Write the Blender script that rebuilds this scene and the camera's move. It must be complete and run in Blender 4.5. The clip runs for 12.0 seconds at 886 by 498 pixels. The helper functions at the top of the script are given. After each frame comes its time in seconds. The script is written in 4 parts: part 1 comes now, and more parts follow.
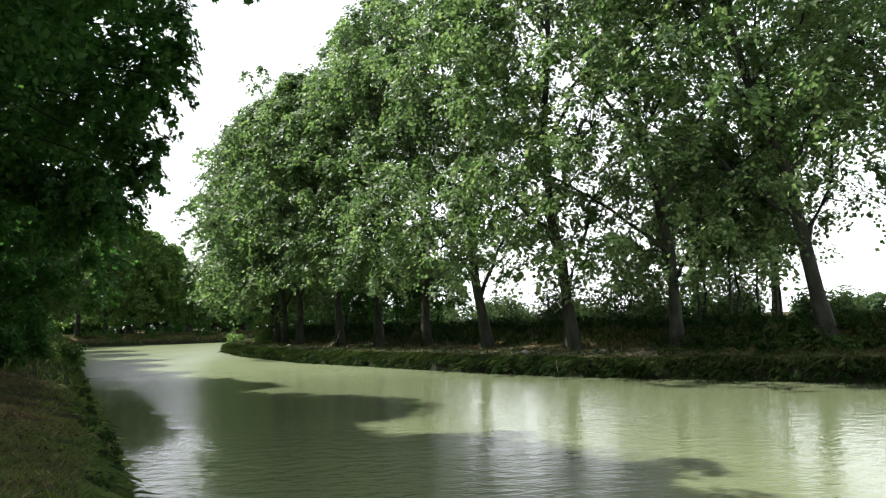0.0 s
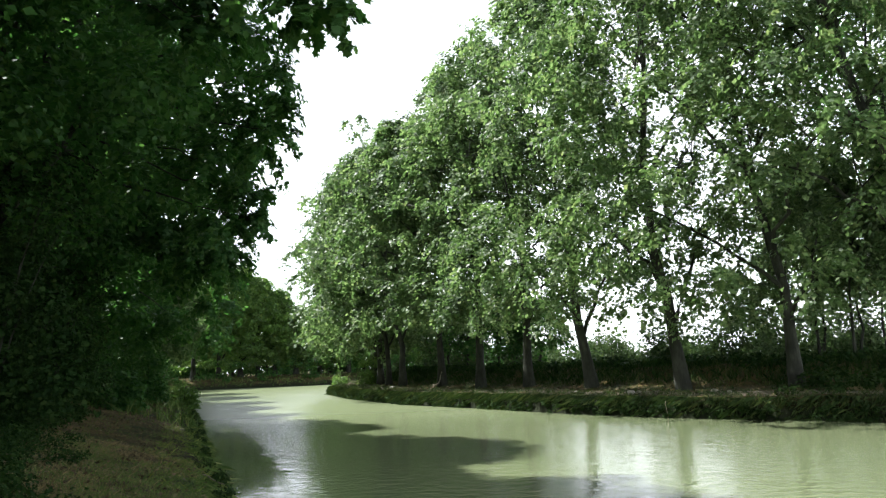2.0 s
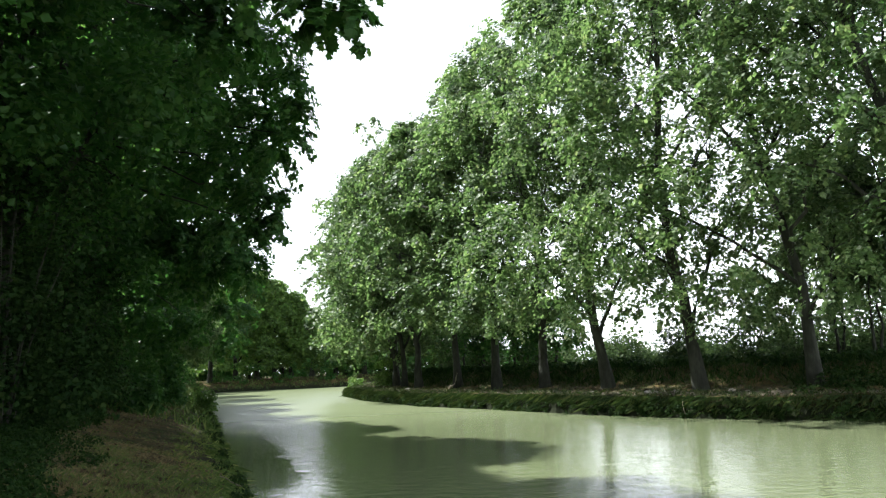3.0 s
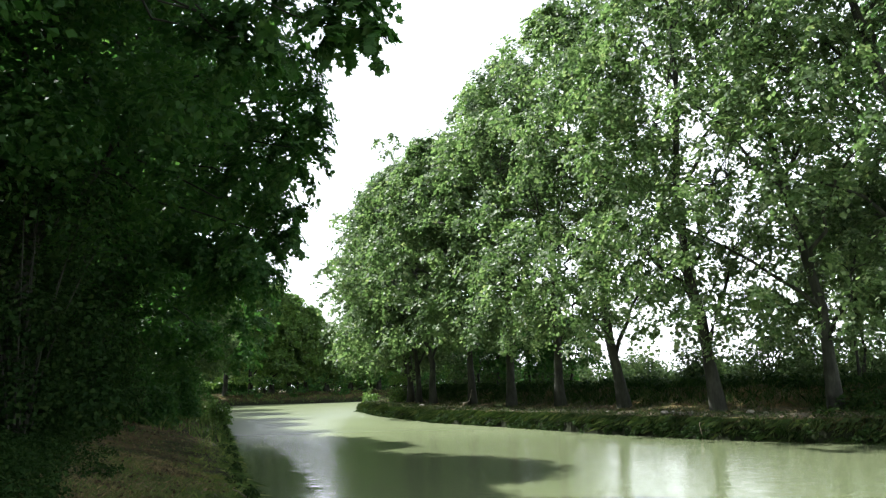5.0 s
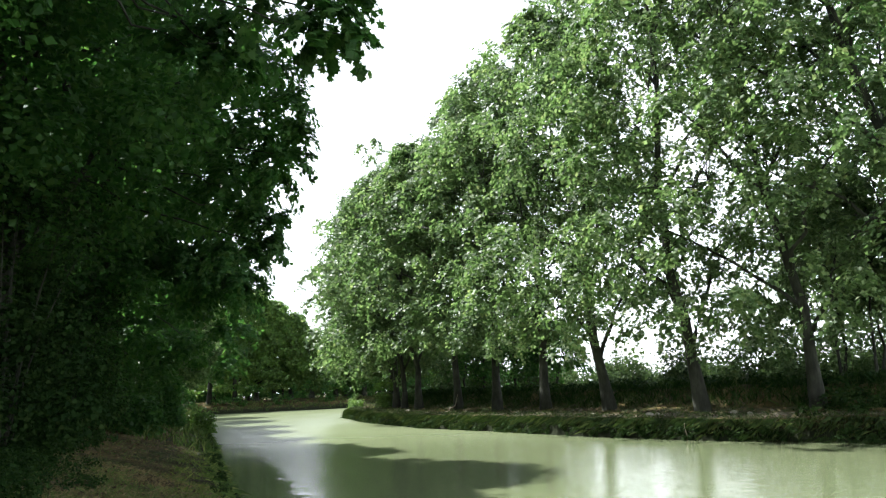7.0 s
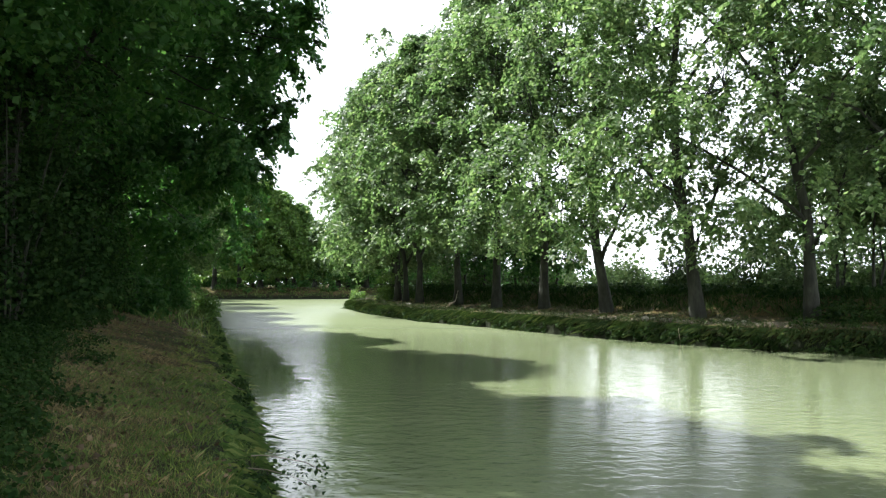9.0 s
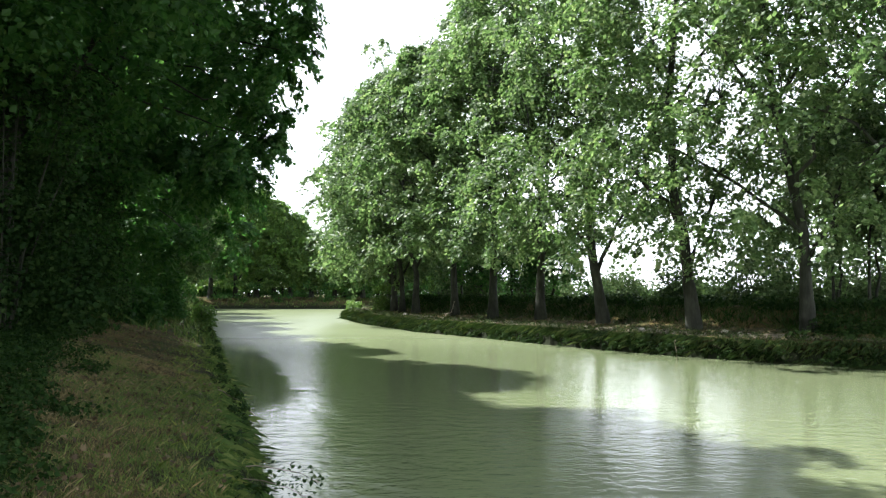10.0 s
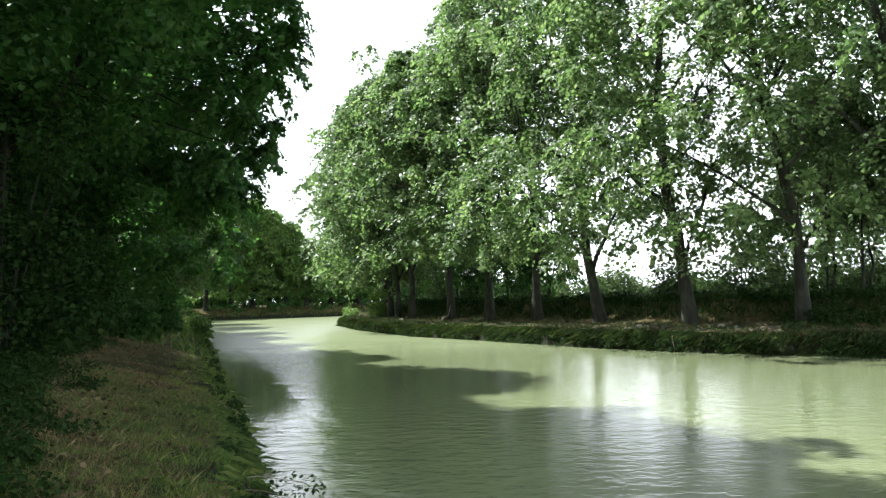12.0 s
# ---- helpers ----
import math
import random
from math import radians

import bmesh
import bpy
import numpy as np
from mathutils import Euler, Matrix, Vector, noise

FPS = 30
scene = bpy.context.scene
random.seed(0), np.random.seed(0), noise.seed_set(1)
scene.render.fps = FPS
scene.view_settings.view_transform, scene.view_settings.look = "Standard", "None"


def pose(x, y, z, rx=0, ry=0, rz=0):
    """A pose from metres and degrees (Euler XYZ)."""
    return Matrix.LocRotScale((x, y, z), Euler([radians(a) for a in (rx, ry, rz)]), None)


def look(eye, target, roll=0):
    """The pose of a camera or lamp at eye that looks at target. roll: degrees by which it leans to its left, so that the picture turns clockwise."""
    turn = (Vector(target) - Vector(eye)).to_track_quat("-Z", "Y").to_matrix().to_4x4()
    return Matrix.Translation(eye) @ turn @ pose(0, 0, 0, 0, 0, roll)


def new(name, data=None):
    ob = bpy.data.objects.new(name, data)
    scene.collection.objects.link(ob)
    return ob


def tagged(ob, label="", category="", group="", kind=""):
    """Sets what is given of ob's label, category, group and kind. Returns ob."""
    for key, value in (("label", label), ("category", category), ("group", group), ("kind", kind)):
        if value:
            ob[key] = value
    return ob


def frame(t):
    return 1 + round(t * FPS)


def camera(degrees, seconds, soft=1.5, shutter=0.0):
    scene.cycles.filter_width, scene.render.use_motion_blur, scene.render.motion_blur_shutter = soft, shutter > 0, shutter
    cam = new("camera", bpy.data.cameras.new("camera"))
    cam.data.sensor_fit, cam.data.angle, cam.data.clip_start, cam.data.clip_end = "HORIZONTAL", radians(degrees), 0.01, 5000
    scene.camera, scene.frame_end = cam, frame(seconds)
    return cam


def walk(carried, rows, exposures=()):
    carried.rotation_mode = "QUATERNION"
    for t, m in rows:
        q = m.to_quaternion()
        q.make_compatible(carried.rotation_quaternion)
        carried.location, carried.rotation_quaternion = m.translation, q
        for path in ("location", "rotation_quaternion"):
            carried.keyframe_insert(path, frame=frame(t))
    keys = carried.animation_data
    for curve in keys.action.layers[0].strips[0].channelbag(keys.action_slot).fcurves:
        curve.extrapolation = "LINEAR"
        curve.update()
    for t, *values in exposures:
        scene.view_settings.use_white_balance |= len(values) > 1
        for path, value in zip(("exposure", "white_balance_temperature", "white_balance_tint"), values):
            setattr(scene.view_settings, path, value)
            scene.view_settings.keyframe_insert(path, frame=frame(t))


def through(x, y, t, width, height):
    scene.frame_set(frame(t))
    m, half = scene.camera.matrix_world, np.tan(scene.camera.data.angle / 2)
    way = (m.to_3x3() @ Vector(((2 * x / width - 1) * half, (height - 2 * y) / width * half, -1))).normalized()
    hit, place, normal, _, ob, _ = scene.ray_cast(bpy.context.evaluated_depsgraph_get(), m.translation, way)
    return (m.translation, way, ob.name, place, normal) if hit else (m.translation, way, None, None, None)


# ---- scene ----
cam = camera(60.0, 12.0, soft=1.3)
EYE = (0.0, 0.0, 2.0)
# seconds, yaw, pitch, roll in degrees: a handheld camera that turns on the spot
ROWS = [
    (0.0, -8.597, 5.38, -1.629),
    (0.5, -5.363, 6.923, -2.072),
    (1.0, -4.073, 8.784, -1.125),
    (1.5, -2.814, 9.223, -1.522),
    (2.0, -1.261, 8.626, -2.265),
    (2.5, -0.634, 8.604, -2.93),
    (3.0, -0.166, 8.763, -2.593),
    (3.2, -0.278, 8.635, -2.288),
    (4.8, 0.498, 9.396, -2.264),
    (5.0, 1.006, 10.008, -1.731),
    (5.5, 1.411, 10.403, -2.137),
    (6.0, 1.497, 9.894, -1.883),
    (6.5, 0.32, 9.955, -3.071),
    (7.0, -0.206, 10.321, -2.581),
    (7.2, -0.034, 10.253, -2.212),
    (9.0, 0.326, 2.66, 0.03),
    (9.5, -0.0, 2.656, 0.0),
    (10.0, 0.076, 3.434, 0.258),
    (10.5, -0.033, 3.781, -0.523),
    (11.0, -0.502, 3.446, -1.68),
    (11.5, -0.168, 3.596, -1.746),
    (12.0, -0.337, 3.708, -1.717),
]
walk(cam, [(t, pose(*EYE) @ pose(0, 0, 0, 0, 0, yaw) @ pose(0, 0, 0, 90 + pitch, 0, 0) @ pose(0, 0, 0, 0, 0, roll)) for t, yaw, pitch, roll in ROWS], exposures=[(0.0, 0.9, 6150, 10), (1.0, 1.12, 6080, 9.5), (2.5, 1.22, 5950, 9), (7.0, 1.33, 5950, 9), (9.0, 1.46, 5950, 9), (12.0, 1.46, 5950, 9)])

# ---- light ----
SUN_AZ, SUN_EL = radians(-67), radians(52)
world = bpy.data.worlds.new("world")
scene.world = world
world.use_nodes = True
wn = world.node_tree
sky = wn.nodes.new("ShaderNodeTexSky")
sky.sky_type = "NISHITA"
sky.sun_disc = False
sky.sun_elevation, sky.sun_rotation = SUN_EL, SUN_AZ
sky.air_density, sky.dust_density, sky.ozone_density = 1.0, 1.5, 1.0
wn.nodes["Background"].inputs["Strength"].default_value = 0.13
# summer haze: a white veil over the blue
veil = wn.nodes.new("ShaderNodeMix")
veil.data_type = "RGBA"
veil.inputs["Factor"].default_value = 0.9
wn.links.new(sky.outputs[0], veil.inputs["A"])
# the haze thins towards the zenith
toward = wn.nodes.new("ShaderNodeTexCoord")
height = wn.nodes.new("ShaderNodeSeparateXYZ")
thin = wn.nodes.new("ShaderNodeMapRange")
thin.interpolation_type = "SMOOTHERSTEP"
for key, v in (("From Min", -0.1), ("From Max", 1.0), ("To Min", 0.0), ("To Max", 1.0)):
    thin.inputs[key].default_value = v
haze = wn.nodes.new("ShaderNodeMix")
haze.data_type = "RGBA"
haze.inputs["A"].default_value = (9.4, 9.3, 9.15, 1)
haze.inputs["B"].default_value = (1.2, 1.25, 1.32, 1)
wn.links.new(toward.outputs["Generated"], height.inputs[0])
wn.links.new(height.outputs["Z"], thin.inputs["Value"])
wn.links.new(thin.outputs[0], haze.inputs["Factor"])
wn.links.new(haze.outputs["Result"], veil.inputs["B"])
wn.links.new(veil.outputs["Result"], wn.nodes["Background"].inputs["Color"])
sun = new("sun", bpy.data.lights.new("sun", "SUN"))
sun.data.energy, sun.data.angle, sun.data.color = 5.0, radians(0.6), (1.0, 0.95, 0.86)
to_sun = Vector((math.sin(SUN_AZ) * math.cos(SUN_EL), math.cos(SUN_AZ) * math.cos(SUN_EL), math.sin(SUN_EL)))
sun.matrix_world = look(to_sun * 100, (0, 0, 0))


# ---- materials ----
def material(name):
    m = bpy.data.materials.new(name)
    m.use_nodes = True
    nt = m.node_tree
    return m, nt, nt.nodes["Principled BSDF"]


def node(nt, kind, **values):
    n = nt.nodes.new(kind)
    for key, v in values.items():
        n.inputs[key.replace("_", " ")].default_value = v
    return n


def ramp(nt, fac, stops):
    n = nt.nodes.new("ShaderNodeValToRGB")
    while len(n.color_ramp.elements) < len(stops):
        n.color_ramp.elements.new(0.5)
    for e, (p, c) in zip(n.color_ramp.elements, stops):
        e.position, e.color = p, (*c, 1)
    nt.links.new(fac, n.inputs[0])
    return n.outputs[0]


def noise_fac(nt, scale, detail=4, stretch=None, rough=0.55):
    geo = nt.nodes.new("ShaderNodeNewGeometry")
    out = geo.outputs["Position"]
    if stretch:
        mp = nt.nodes.new("ShaderNodeMapping")
        mp.inputs["Scale"].default_value = stretch
        nt.links.new(out, mp.inputs[0])
        out = mp.outputs[0]
    n = node(nt, "ShaderNodeTexNoise", Scale=scale, Detail=detail, Roughness=rough)
    nt.links.new(out, n.inputs["Vector"])
    return n.outputs["Fac"]


def mixed(nt, kind, fac, a, b):
    n = nt.nodes.new("ShaderNodeMix")
    n.data_type, n.blend_type = "RGBA", kind
    for s, v in ((n.inputs["Factor"], fac), (n.inputs["A"], a), (n.inputs["B"], b)):
        if isinstance(v, (int, float)):
            s.default_value = v
        elif isinstance(v, tuple):
            s.default_value = (*v, 1)
        else:
            nt.links.new(v, s)
    return n.outputs["Result"]


def bump(nt, bsdf, height, strength, distance):
    b = nt.nodes.new("ShaderNodeBump")
    b.inputs["Strength"].default_value, b.inputs["Distance"].default_value = strength, distance
    nt.links.new(height, b.inputs["Height"])
    nt.links.new(b.outputs[0], bsdf.inputs["Normal"])
    return b


def leaf_material(name, dark, mid, light, through=0.45, rough=0.36, gloss=0.55):
    """Leaves: a glossy skin over a blade that lets light through."""
    m, nt, p = material(name)
    geo = nt.nodes.new("ShaderNodeNewGeometry")
    leafwise = ramp(nt, geo.outputs["Random Per Island"], [(0.0, dark), (0.5, mid), (0.93, light), (1.0, (light[0] * 1.15, light[1] * 1.0, light[2]))])
    broad = ramp(nt, noise_fac(nt, 0.45, 3), [(0.3, (0.7, 0.75, 0.7)), (0.7, (1.15, 1.1, 1.0))])
    col = mixed(nt, "MULTIPLY", 1.0, leafwise, broad)
    nt.links.new(col, p.inputs["Base Color"])
    p.inputs["Roughness"].default_value = rough
    p.inputs["Specular IOR Level"].default_value = gloss
    tr = nt.nodes.new("ShaderNodeBsdfTranslucent")
    tcol = mixed(nt, "MULTIPLY", 1.0, col, (1.4, 1.5, 1.05))
    nt.links.new(tcol, tr.inputs[0])
    mx = nt.nodes.new("ShaderNodeMixShader")
    mx.inputs[0].default_value = through
    nt.links.new(p.outputs[0], mx.inputs[1])
    nt.links.new(tr.outputs[0], mx.inputs[2])
    nt.links.new(mx.outputs[0], nt.nodes["Material Output"].inputs[0])
    return m


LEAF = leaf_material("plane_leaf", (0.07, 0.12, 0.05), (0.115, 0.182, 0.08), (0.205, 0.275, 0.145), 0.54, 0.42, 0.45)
# darker copy of the leaf above, with shade put into the colour
LEAF_SHADE_TONE = leaf_material("leaf_shade_tone", (0.036, 0.098, 0.026), (0.057, 0.147, 0.037), (0.096, 0.2, 0.056), 0.55, 0.45, 0.3)
# brighter, yellower leaf with sunlight put into the colour
LEAF_SUNLIT_TONE = leaf_material("leaf_sunlit_tone", (0.085, 0.158, 0.04), (0.13, 0.228, 0.055), (0.185, 0.29, 0.08), 0.55)
FIELD = leaf_material("field_leaf", (0.045, 0.082, 0.034), (0.066, 0.11, 0.045), (0.1, 0.148, 0.06), 0.4, 0.55, 0.2)
# near-black leaves: the deep shade under the trees is put into the colour
DEEP_SHADE_LEAF = leaf_material("deep_shade_leaf", (0.014, 0.036, 0.01), (0.024, 0.055, 0.015), (0.042, 0.08, 0.022), 0.3, 0.6, 0.06)
GRASS = leaf_material("grass_blade", (0.06, 0.115, 0.025), (0.1, 0.17, 0.04), (0.2, 0.25, 0.08), 0.3, 0.6, 0.3)
FRINGE = leaf_material("fringe_grass", (0.085, 0.135, 0.025), (0.15, 0.21, 0.045), (0.26, 0.31, 0.09), 0.4, 0.6, 0.3)
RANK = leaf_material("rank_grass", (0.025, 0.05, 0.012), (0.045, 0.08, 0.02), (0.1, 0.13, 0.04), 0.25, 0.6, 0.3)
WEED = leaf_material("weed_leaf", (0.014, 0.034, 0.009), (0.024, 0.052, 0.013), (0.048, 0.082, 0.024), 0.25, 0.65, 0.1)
STRAW = leaf_material("dry_grass", (0.115, 0.092, 0.046), (0.2, 0.16, 0.085), (0.34, 0.28, 0.155), 0.25, 0.6, 0.3)
LITTER = leaf_material("fallen_leaf", (0.045, 0.032, 0.016), (0.085, 0.06, 0.03), (0.2, 0.155, 0.09), 0.1, 0.6, 0.3)


def bark_material():
    m, nt, p = material("plane_bark")
    patches = ramp(nt, noise_fac(nt, 3.0, 5, (1, 1, 0.45)), [(0.36, (0.019, 0.02, 0.013)), (0.52, (0.036, 0.039, 0.026)), (0.68, (0.066, 0.068, 0.048))])
    fine = ramp(nt, noise_fac(nt, 22, 4, (1, 1, 0.2)), [(0.3, (0.65, 0.65, 0.65)), (0.7, (1.1, 1.1, 1.1))])
    nt.links.new(mixed(nt, "MULTIPLY", 1.0, patches, fine), p.inputs["Base Color"])
    p.inputs["Roughness"].default_value = 0.9
    bump(nt, p, noise_fac(nt, 9, 5, (1, 1, 0.3)), 0.7, 0.05)
    return m


def soil_material():
    m, nt, p = material("bank_soil")
    a = ramp(nt, noise_fac(nt, 0.7, 5), [(0.32, (0.035, 0.055, 0.016)), (0.48, (0.08, 0.066, 0.03)), (0.68, (0.15, 0.11, 0.052))])
    b = ramp(nt, noise_fac(nt, 26, 4), [(0.3, (0.55, 0.55, 0.55)), (0.7, (1.2, 1.2, 1.15))])
    c = ramp(nt, noise_fac(nt, 5, 4), [(0.35, (0.6, 0.68, 0.6)), (0.65, (1.3, 1.2, 1.05))])
    dry = mixed(nt, "MULTIPLY", 1.0, mixed(nt, "MULTIPLY", 1.0, a, b), c)
    # wet dark mud up to half a metre over the water
    geo = nt.nodes.new("ShaderNodeNewGeometry")
    split = nt.nodes.new("ShaderNodeSeparateXYZ")
    nt.links.new(geo.outputs["Position"], split.inputs[0])
    wet = node(nt, "ShaderNodeMapRange")
    for key, v in (("From Min", 0.3), ("From Max", 0.82)):
        wet.inputs[key].default_value = v
    nt.links.new(split.outputs["Z"], wet.inputs["Value"])
    nt.links.new(mixed(nt, "MIX", wet.outputs[0], (0.016, 0.02, 0.009), dry), p.inputs["Base Color"])
    p.inputs["Roughness"].default_value = 0.95
    p.inputs["Specular IOR Level"].default_value = 0.15
    bump(nt, p, noise_fac(nt, 14, 5), 0.8, 0.05)
    return m


def water_material():
    m, nt, p = material("canal_water")
    silt = ramp(nt, noise_fac(nt, 0.12, 4), [(0.3, (0.158, 0.19, 0.098)), (0.7, (0.195, 0.222, 0.12))])
    nt.links.new(silt, p.inputs["Base Color"])
    p.inputs["Roughness"].default_value = 0.06
    p.inputs["IOR"].default_value = 1.33
    p.inputs["Specular IOR Level"].default_value = 0.55
    add = nt.nodes.new("ShaderNodeMath")
    add.operation = "MULTIPLY_ADD"
    nt.links.new(noise_fac(nt, 3.4, 2, (0.85, 1.15, 1)), add.inputs[0])
    add.inputs[1].default_value = 2.8
    nt.links.new(noise_fac(nt, 12.0, 3, (1.0, 1.1, 1)), add.inputs[2])
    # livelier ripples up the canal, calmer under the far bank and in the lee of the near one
    geo = nt.nodes.new("ShaderNodeNewGeometry")
    split = nt.nodes.new("ShaderNodeSeparateXYZ")
    nt.links.new(geo.outputs["Position"], split.inputs[0])

    def span(value, *ends):
        n = node(nt, "ShaderNodeMapRange")
        n.interpolation_type = "SMOOTHSTEP"
        for key, v in zip(("From Min", "From Max", "To Min", "To Max"), ends):
            n.inputs[key].default_value = v
        nt.links.new(value, n.inputs["Value"])
        return n.outputs[0]

    def maths(op, a, b, c=None):
        n = nt.nodes.new("ShaderNodeMath")
        n.operation = op
        for s, v in zip(n.inputs, (a, b, c)):
            if isinstance(v, (int, float)):
                s.default_value = v
            elif v is not None:
                nt.links.new(v, s)
        return n.outputs[0]

    far = span(split.outputs["Y"], 17.0, 40.0, 0.0, 8.0)
    calm = span(split.outputs["X"], -1.0, 4.0, 1.0, 0.7)
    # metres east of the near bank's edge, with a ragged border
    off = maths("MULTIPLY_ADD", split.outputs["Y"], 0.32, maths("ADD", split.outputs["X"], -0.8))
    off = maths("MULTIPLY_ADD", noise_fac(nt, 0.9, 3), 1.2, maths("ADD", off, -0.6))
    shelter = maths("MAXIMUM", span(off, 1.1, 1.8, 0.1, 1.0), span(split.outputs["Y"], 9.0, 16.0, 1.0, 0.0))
    # ripples drawn out across the far reach
    far_ripples = maths("MULTIPLY", noise_fac(nt, 3.0, 3, (0.4, 1.2, 1)), far)
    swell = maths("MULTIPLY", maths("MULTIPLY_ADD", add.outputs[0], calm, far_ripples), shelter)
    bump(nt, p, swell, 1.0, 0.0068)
    # the far reach is ruffled more finely than its ripples show
    nt.links.new(span(split.outputs["Y"], 18.0, 42.0, 0.06, 0.32), p.inputs["Roughness"])
    return m


def stone_material():
    m, nt, p = material("pale_stone")
    nt.links.new(ramp(nt, noise_fac(nt, 9, 5), [(0.3, (0.22, 0.2, 0.16)), (0.7, (0.4, 0.37, 0.31))]), p.inputs["Base Color"])
    p.inputs["Roughness"].default_value = 0.9
    bump(nt, p, noise_fac(nt, 20, 4), 0.6, 0.02)
    return m


BARK, SOIL, WATER, STONE = bark_material(), soil_material(), water_material(), stone_material()


# ---- mesh tools ----
def mesh_from(name, verts, loops, starts, mat, smooth=False):
    """A mesh from flat arrays: places, corner indices, first corner of each face."""
    me = bpy.data.meshes.new(name)
    me.vertices.add(len(verts))
    me.vertices.foreach_set("co", np.asarray(verts, np.float32).ravel())
    me.loops.add(len(loops))
    me.loops.foreach_set("vertex_index", np.asarray(loops, np.int32))
    me.polygons.add(len(starts))
    me.polygons.foreach_set("loop_start", np.asarray(starts, np.int32))
    me.polygons.foreach_set("use_smooth", np.full(len(starts), smooth))
    me.materials.append(mat)
    me.update(calc_edges=True)
    return me


def quads(name, verts, faces, mat, smooth=True):
    faces = np.asarray(faces, np.int32)
    return mesh_from(name, verts, faces.ravel(), np.arange(len(faces)) * faces.shape[1], mat, smooth)


def child(name, me, parent, label=""):
    ob = new(name, me)
    ob.parent = parent
    return tagged(ob, label)


def tube(points, radii, sides, rng=None, rough=0.0):
    """Rings of a tapered limb along points: places and quads."""
    pts = np.asarray(points, float)
    n = len(pts)
    tan = np.gradient(pts, axis=0)
    tan /= np.linalg.norm(tan, axis=1, keepdims=True) + 1e-9
    ref = np.where(np.abs(tan[:, 2:]) > 0.9, [[1.0, 0, 0]], [[0, 0, 1.0]])
    u = np.cross(tan, ref)
    u /= np.linalg.norm(u, axis=1, keepdims=True) + 1e-9
    v = np.cross(tan, u)
    a = np.arange(sides) * 2 * np.pi / sides
    r = np.asarray(radii, float)[:, None] * (1 + (rng.normal(0, rough, (n, sides)) if rng is not None and rough else 0))
    ring = pts[:, None] + r[..., None] * (np.cos(a)[None, :, None] * u[:, None] + np.sin(a)[None, :, None] * v[:, None])
    i, j = np.meshgrid(np.arange(n - 1), np.arange(sides), indexing="ij")
    k = (j + 1) % sides
    f = np.stack([i * sides + j, i * sides + k, (i + 1) * sides + k, (i + 1) * sides + j], -1).reshape(-1, 4)
    return ring.reshape(-1, 3), f


def joined(pieces):
    verts, faces, base = [], [], 0
    for v, f in pieces:
        verts.append(v)
        faces.append(f + base)
        base += len(v)
    return np.concatenate(verts), np.concatenate(faces)


LOBED = np.array([(0, -0.5), (0.2, -0.38), (0.5, -0.3), (0.3, -0.05), (0.48, 0.2), (0.17, 0.15), (0, 0.55), (-0.17, 0.15), (-0.48, 0.2), (-0.3, -0.05), (-0.5, -0.3), (-0.2, -0.38)])
KITE = np.array([(0, -0.5), (0.45, -0.08), (0, 0.55), (-0.45, -0.08)])
SIMPLE = np.array([(0, -0.5), (0.46, -0.2), (0.24, 0.08), (0, 0.55), (-0.24, 0.08), (-0.46, -0.2)])
BLADE = np.array([(-0.5, 0), (0.5, 0), (0.3, 0.55), (0, 1.0), (-0.3, 0.55)])


def leaf_mesh(name, pos, size, normal, rng, outline, mat, fold=0.25):
    """One lobed polygon a leaf, each turned its own way and folded a little."""
    n, k = len(pos), len(outline)
    nz = normal / (np.linalg.norm(normal, axis=1, keepdims=True) + 1e-9)
    rnd = rng.normal(size=(n, 3))
    u = np.cross(nz, rnd)
    u /= np.linalg.norm(u, axis=1, keepdims=True) + 1e-9
    v = np.cross(nz, u)
    o = outline[None] * size[:, None, None]
    lift = np.abs(o[..., 0]) * fold * rng.uniform(-0.6, 1.4, (n, 1)) - 0.35 * (o[..., 1] ** 2) / size[:, None]
    p = pos[:, None] + o[..., :1] * u[:, None] + o[..., 1:] * v[:, None] + lift[..., None] * nz[:, None]
    return mesh_from(name, p.reshape(-1, 3), np.arange(n * k), np.arange(n) * k, mat)


def clump_leaves(rng, centres, radii, count, flat=0.7):
    which = rng.integers(0, len(centres), count) if np.isscalar(count) else np.repeat(np.arange(len(centres)), count)
    n = len(which)
    d = rng.normal(size=(n, 3))
    d /= np.linalg.norm(d, axis=1, keepdims=True)
    r = rng.uniform(0.15, 1, n) ** 0.55
    off = d * (r * radii[which])[:, None] * np.array([1, 1, flat])
    normal = np.array([0, 0, 0.6]) + d * 0.7 + rng.normal(0, 0.42, (n, 3))
    return centres[which] + off, normal


def spray_leaves(rng, centres, radii, count, strands=6):
    """Leaves along drooping shoots that fan out from each centre."""
    which = rng.integers(0, len(centres), count)
    az = rng.uniform(0, 2 * np.pi, (len(centres), strands))
    rise = rng.normal(0.1, 0.45, (len(centres), strands))
    k = rng.integers(0, strands, count)
    u = rng.uniform(0.05, 1, count) ** 0.8
    d = np.stack([np.cos(az), np.sin(az), rise], -1)[which, k]
    r = radii[which][:, None]
    pos = centres[which] + d * u[:, None] * r + np.array([0, 0, -0.75]) * (u ** 2)[:, None] * r + rng.normal(0, 0.105, (count, 3)) * r
    return pos, np.array([0, 0, 0.7]) + d * 0.85 + rng.normal(0, 0.26, (count, 3))


def bezier(a, b, c, n):
    t = np.linspace(0, 1, n)[:, None]
    return (1 - t) ** 2 * np.asarray(a) + 2 * t * (1 - t) * np.asarray(b) + t ** 2 * np.asarray(c)


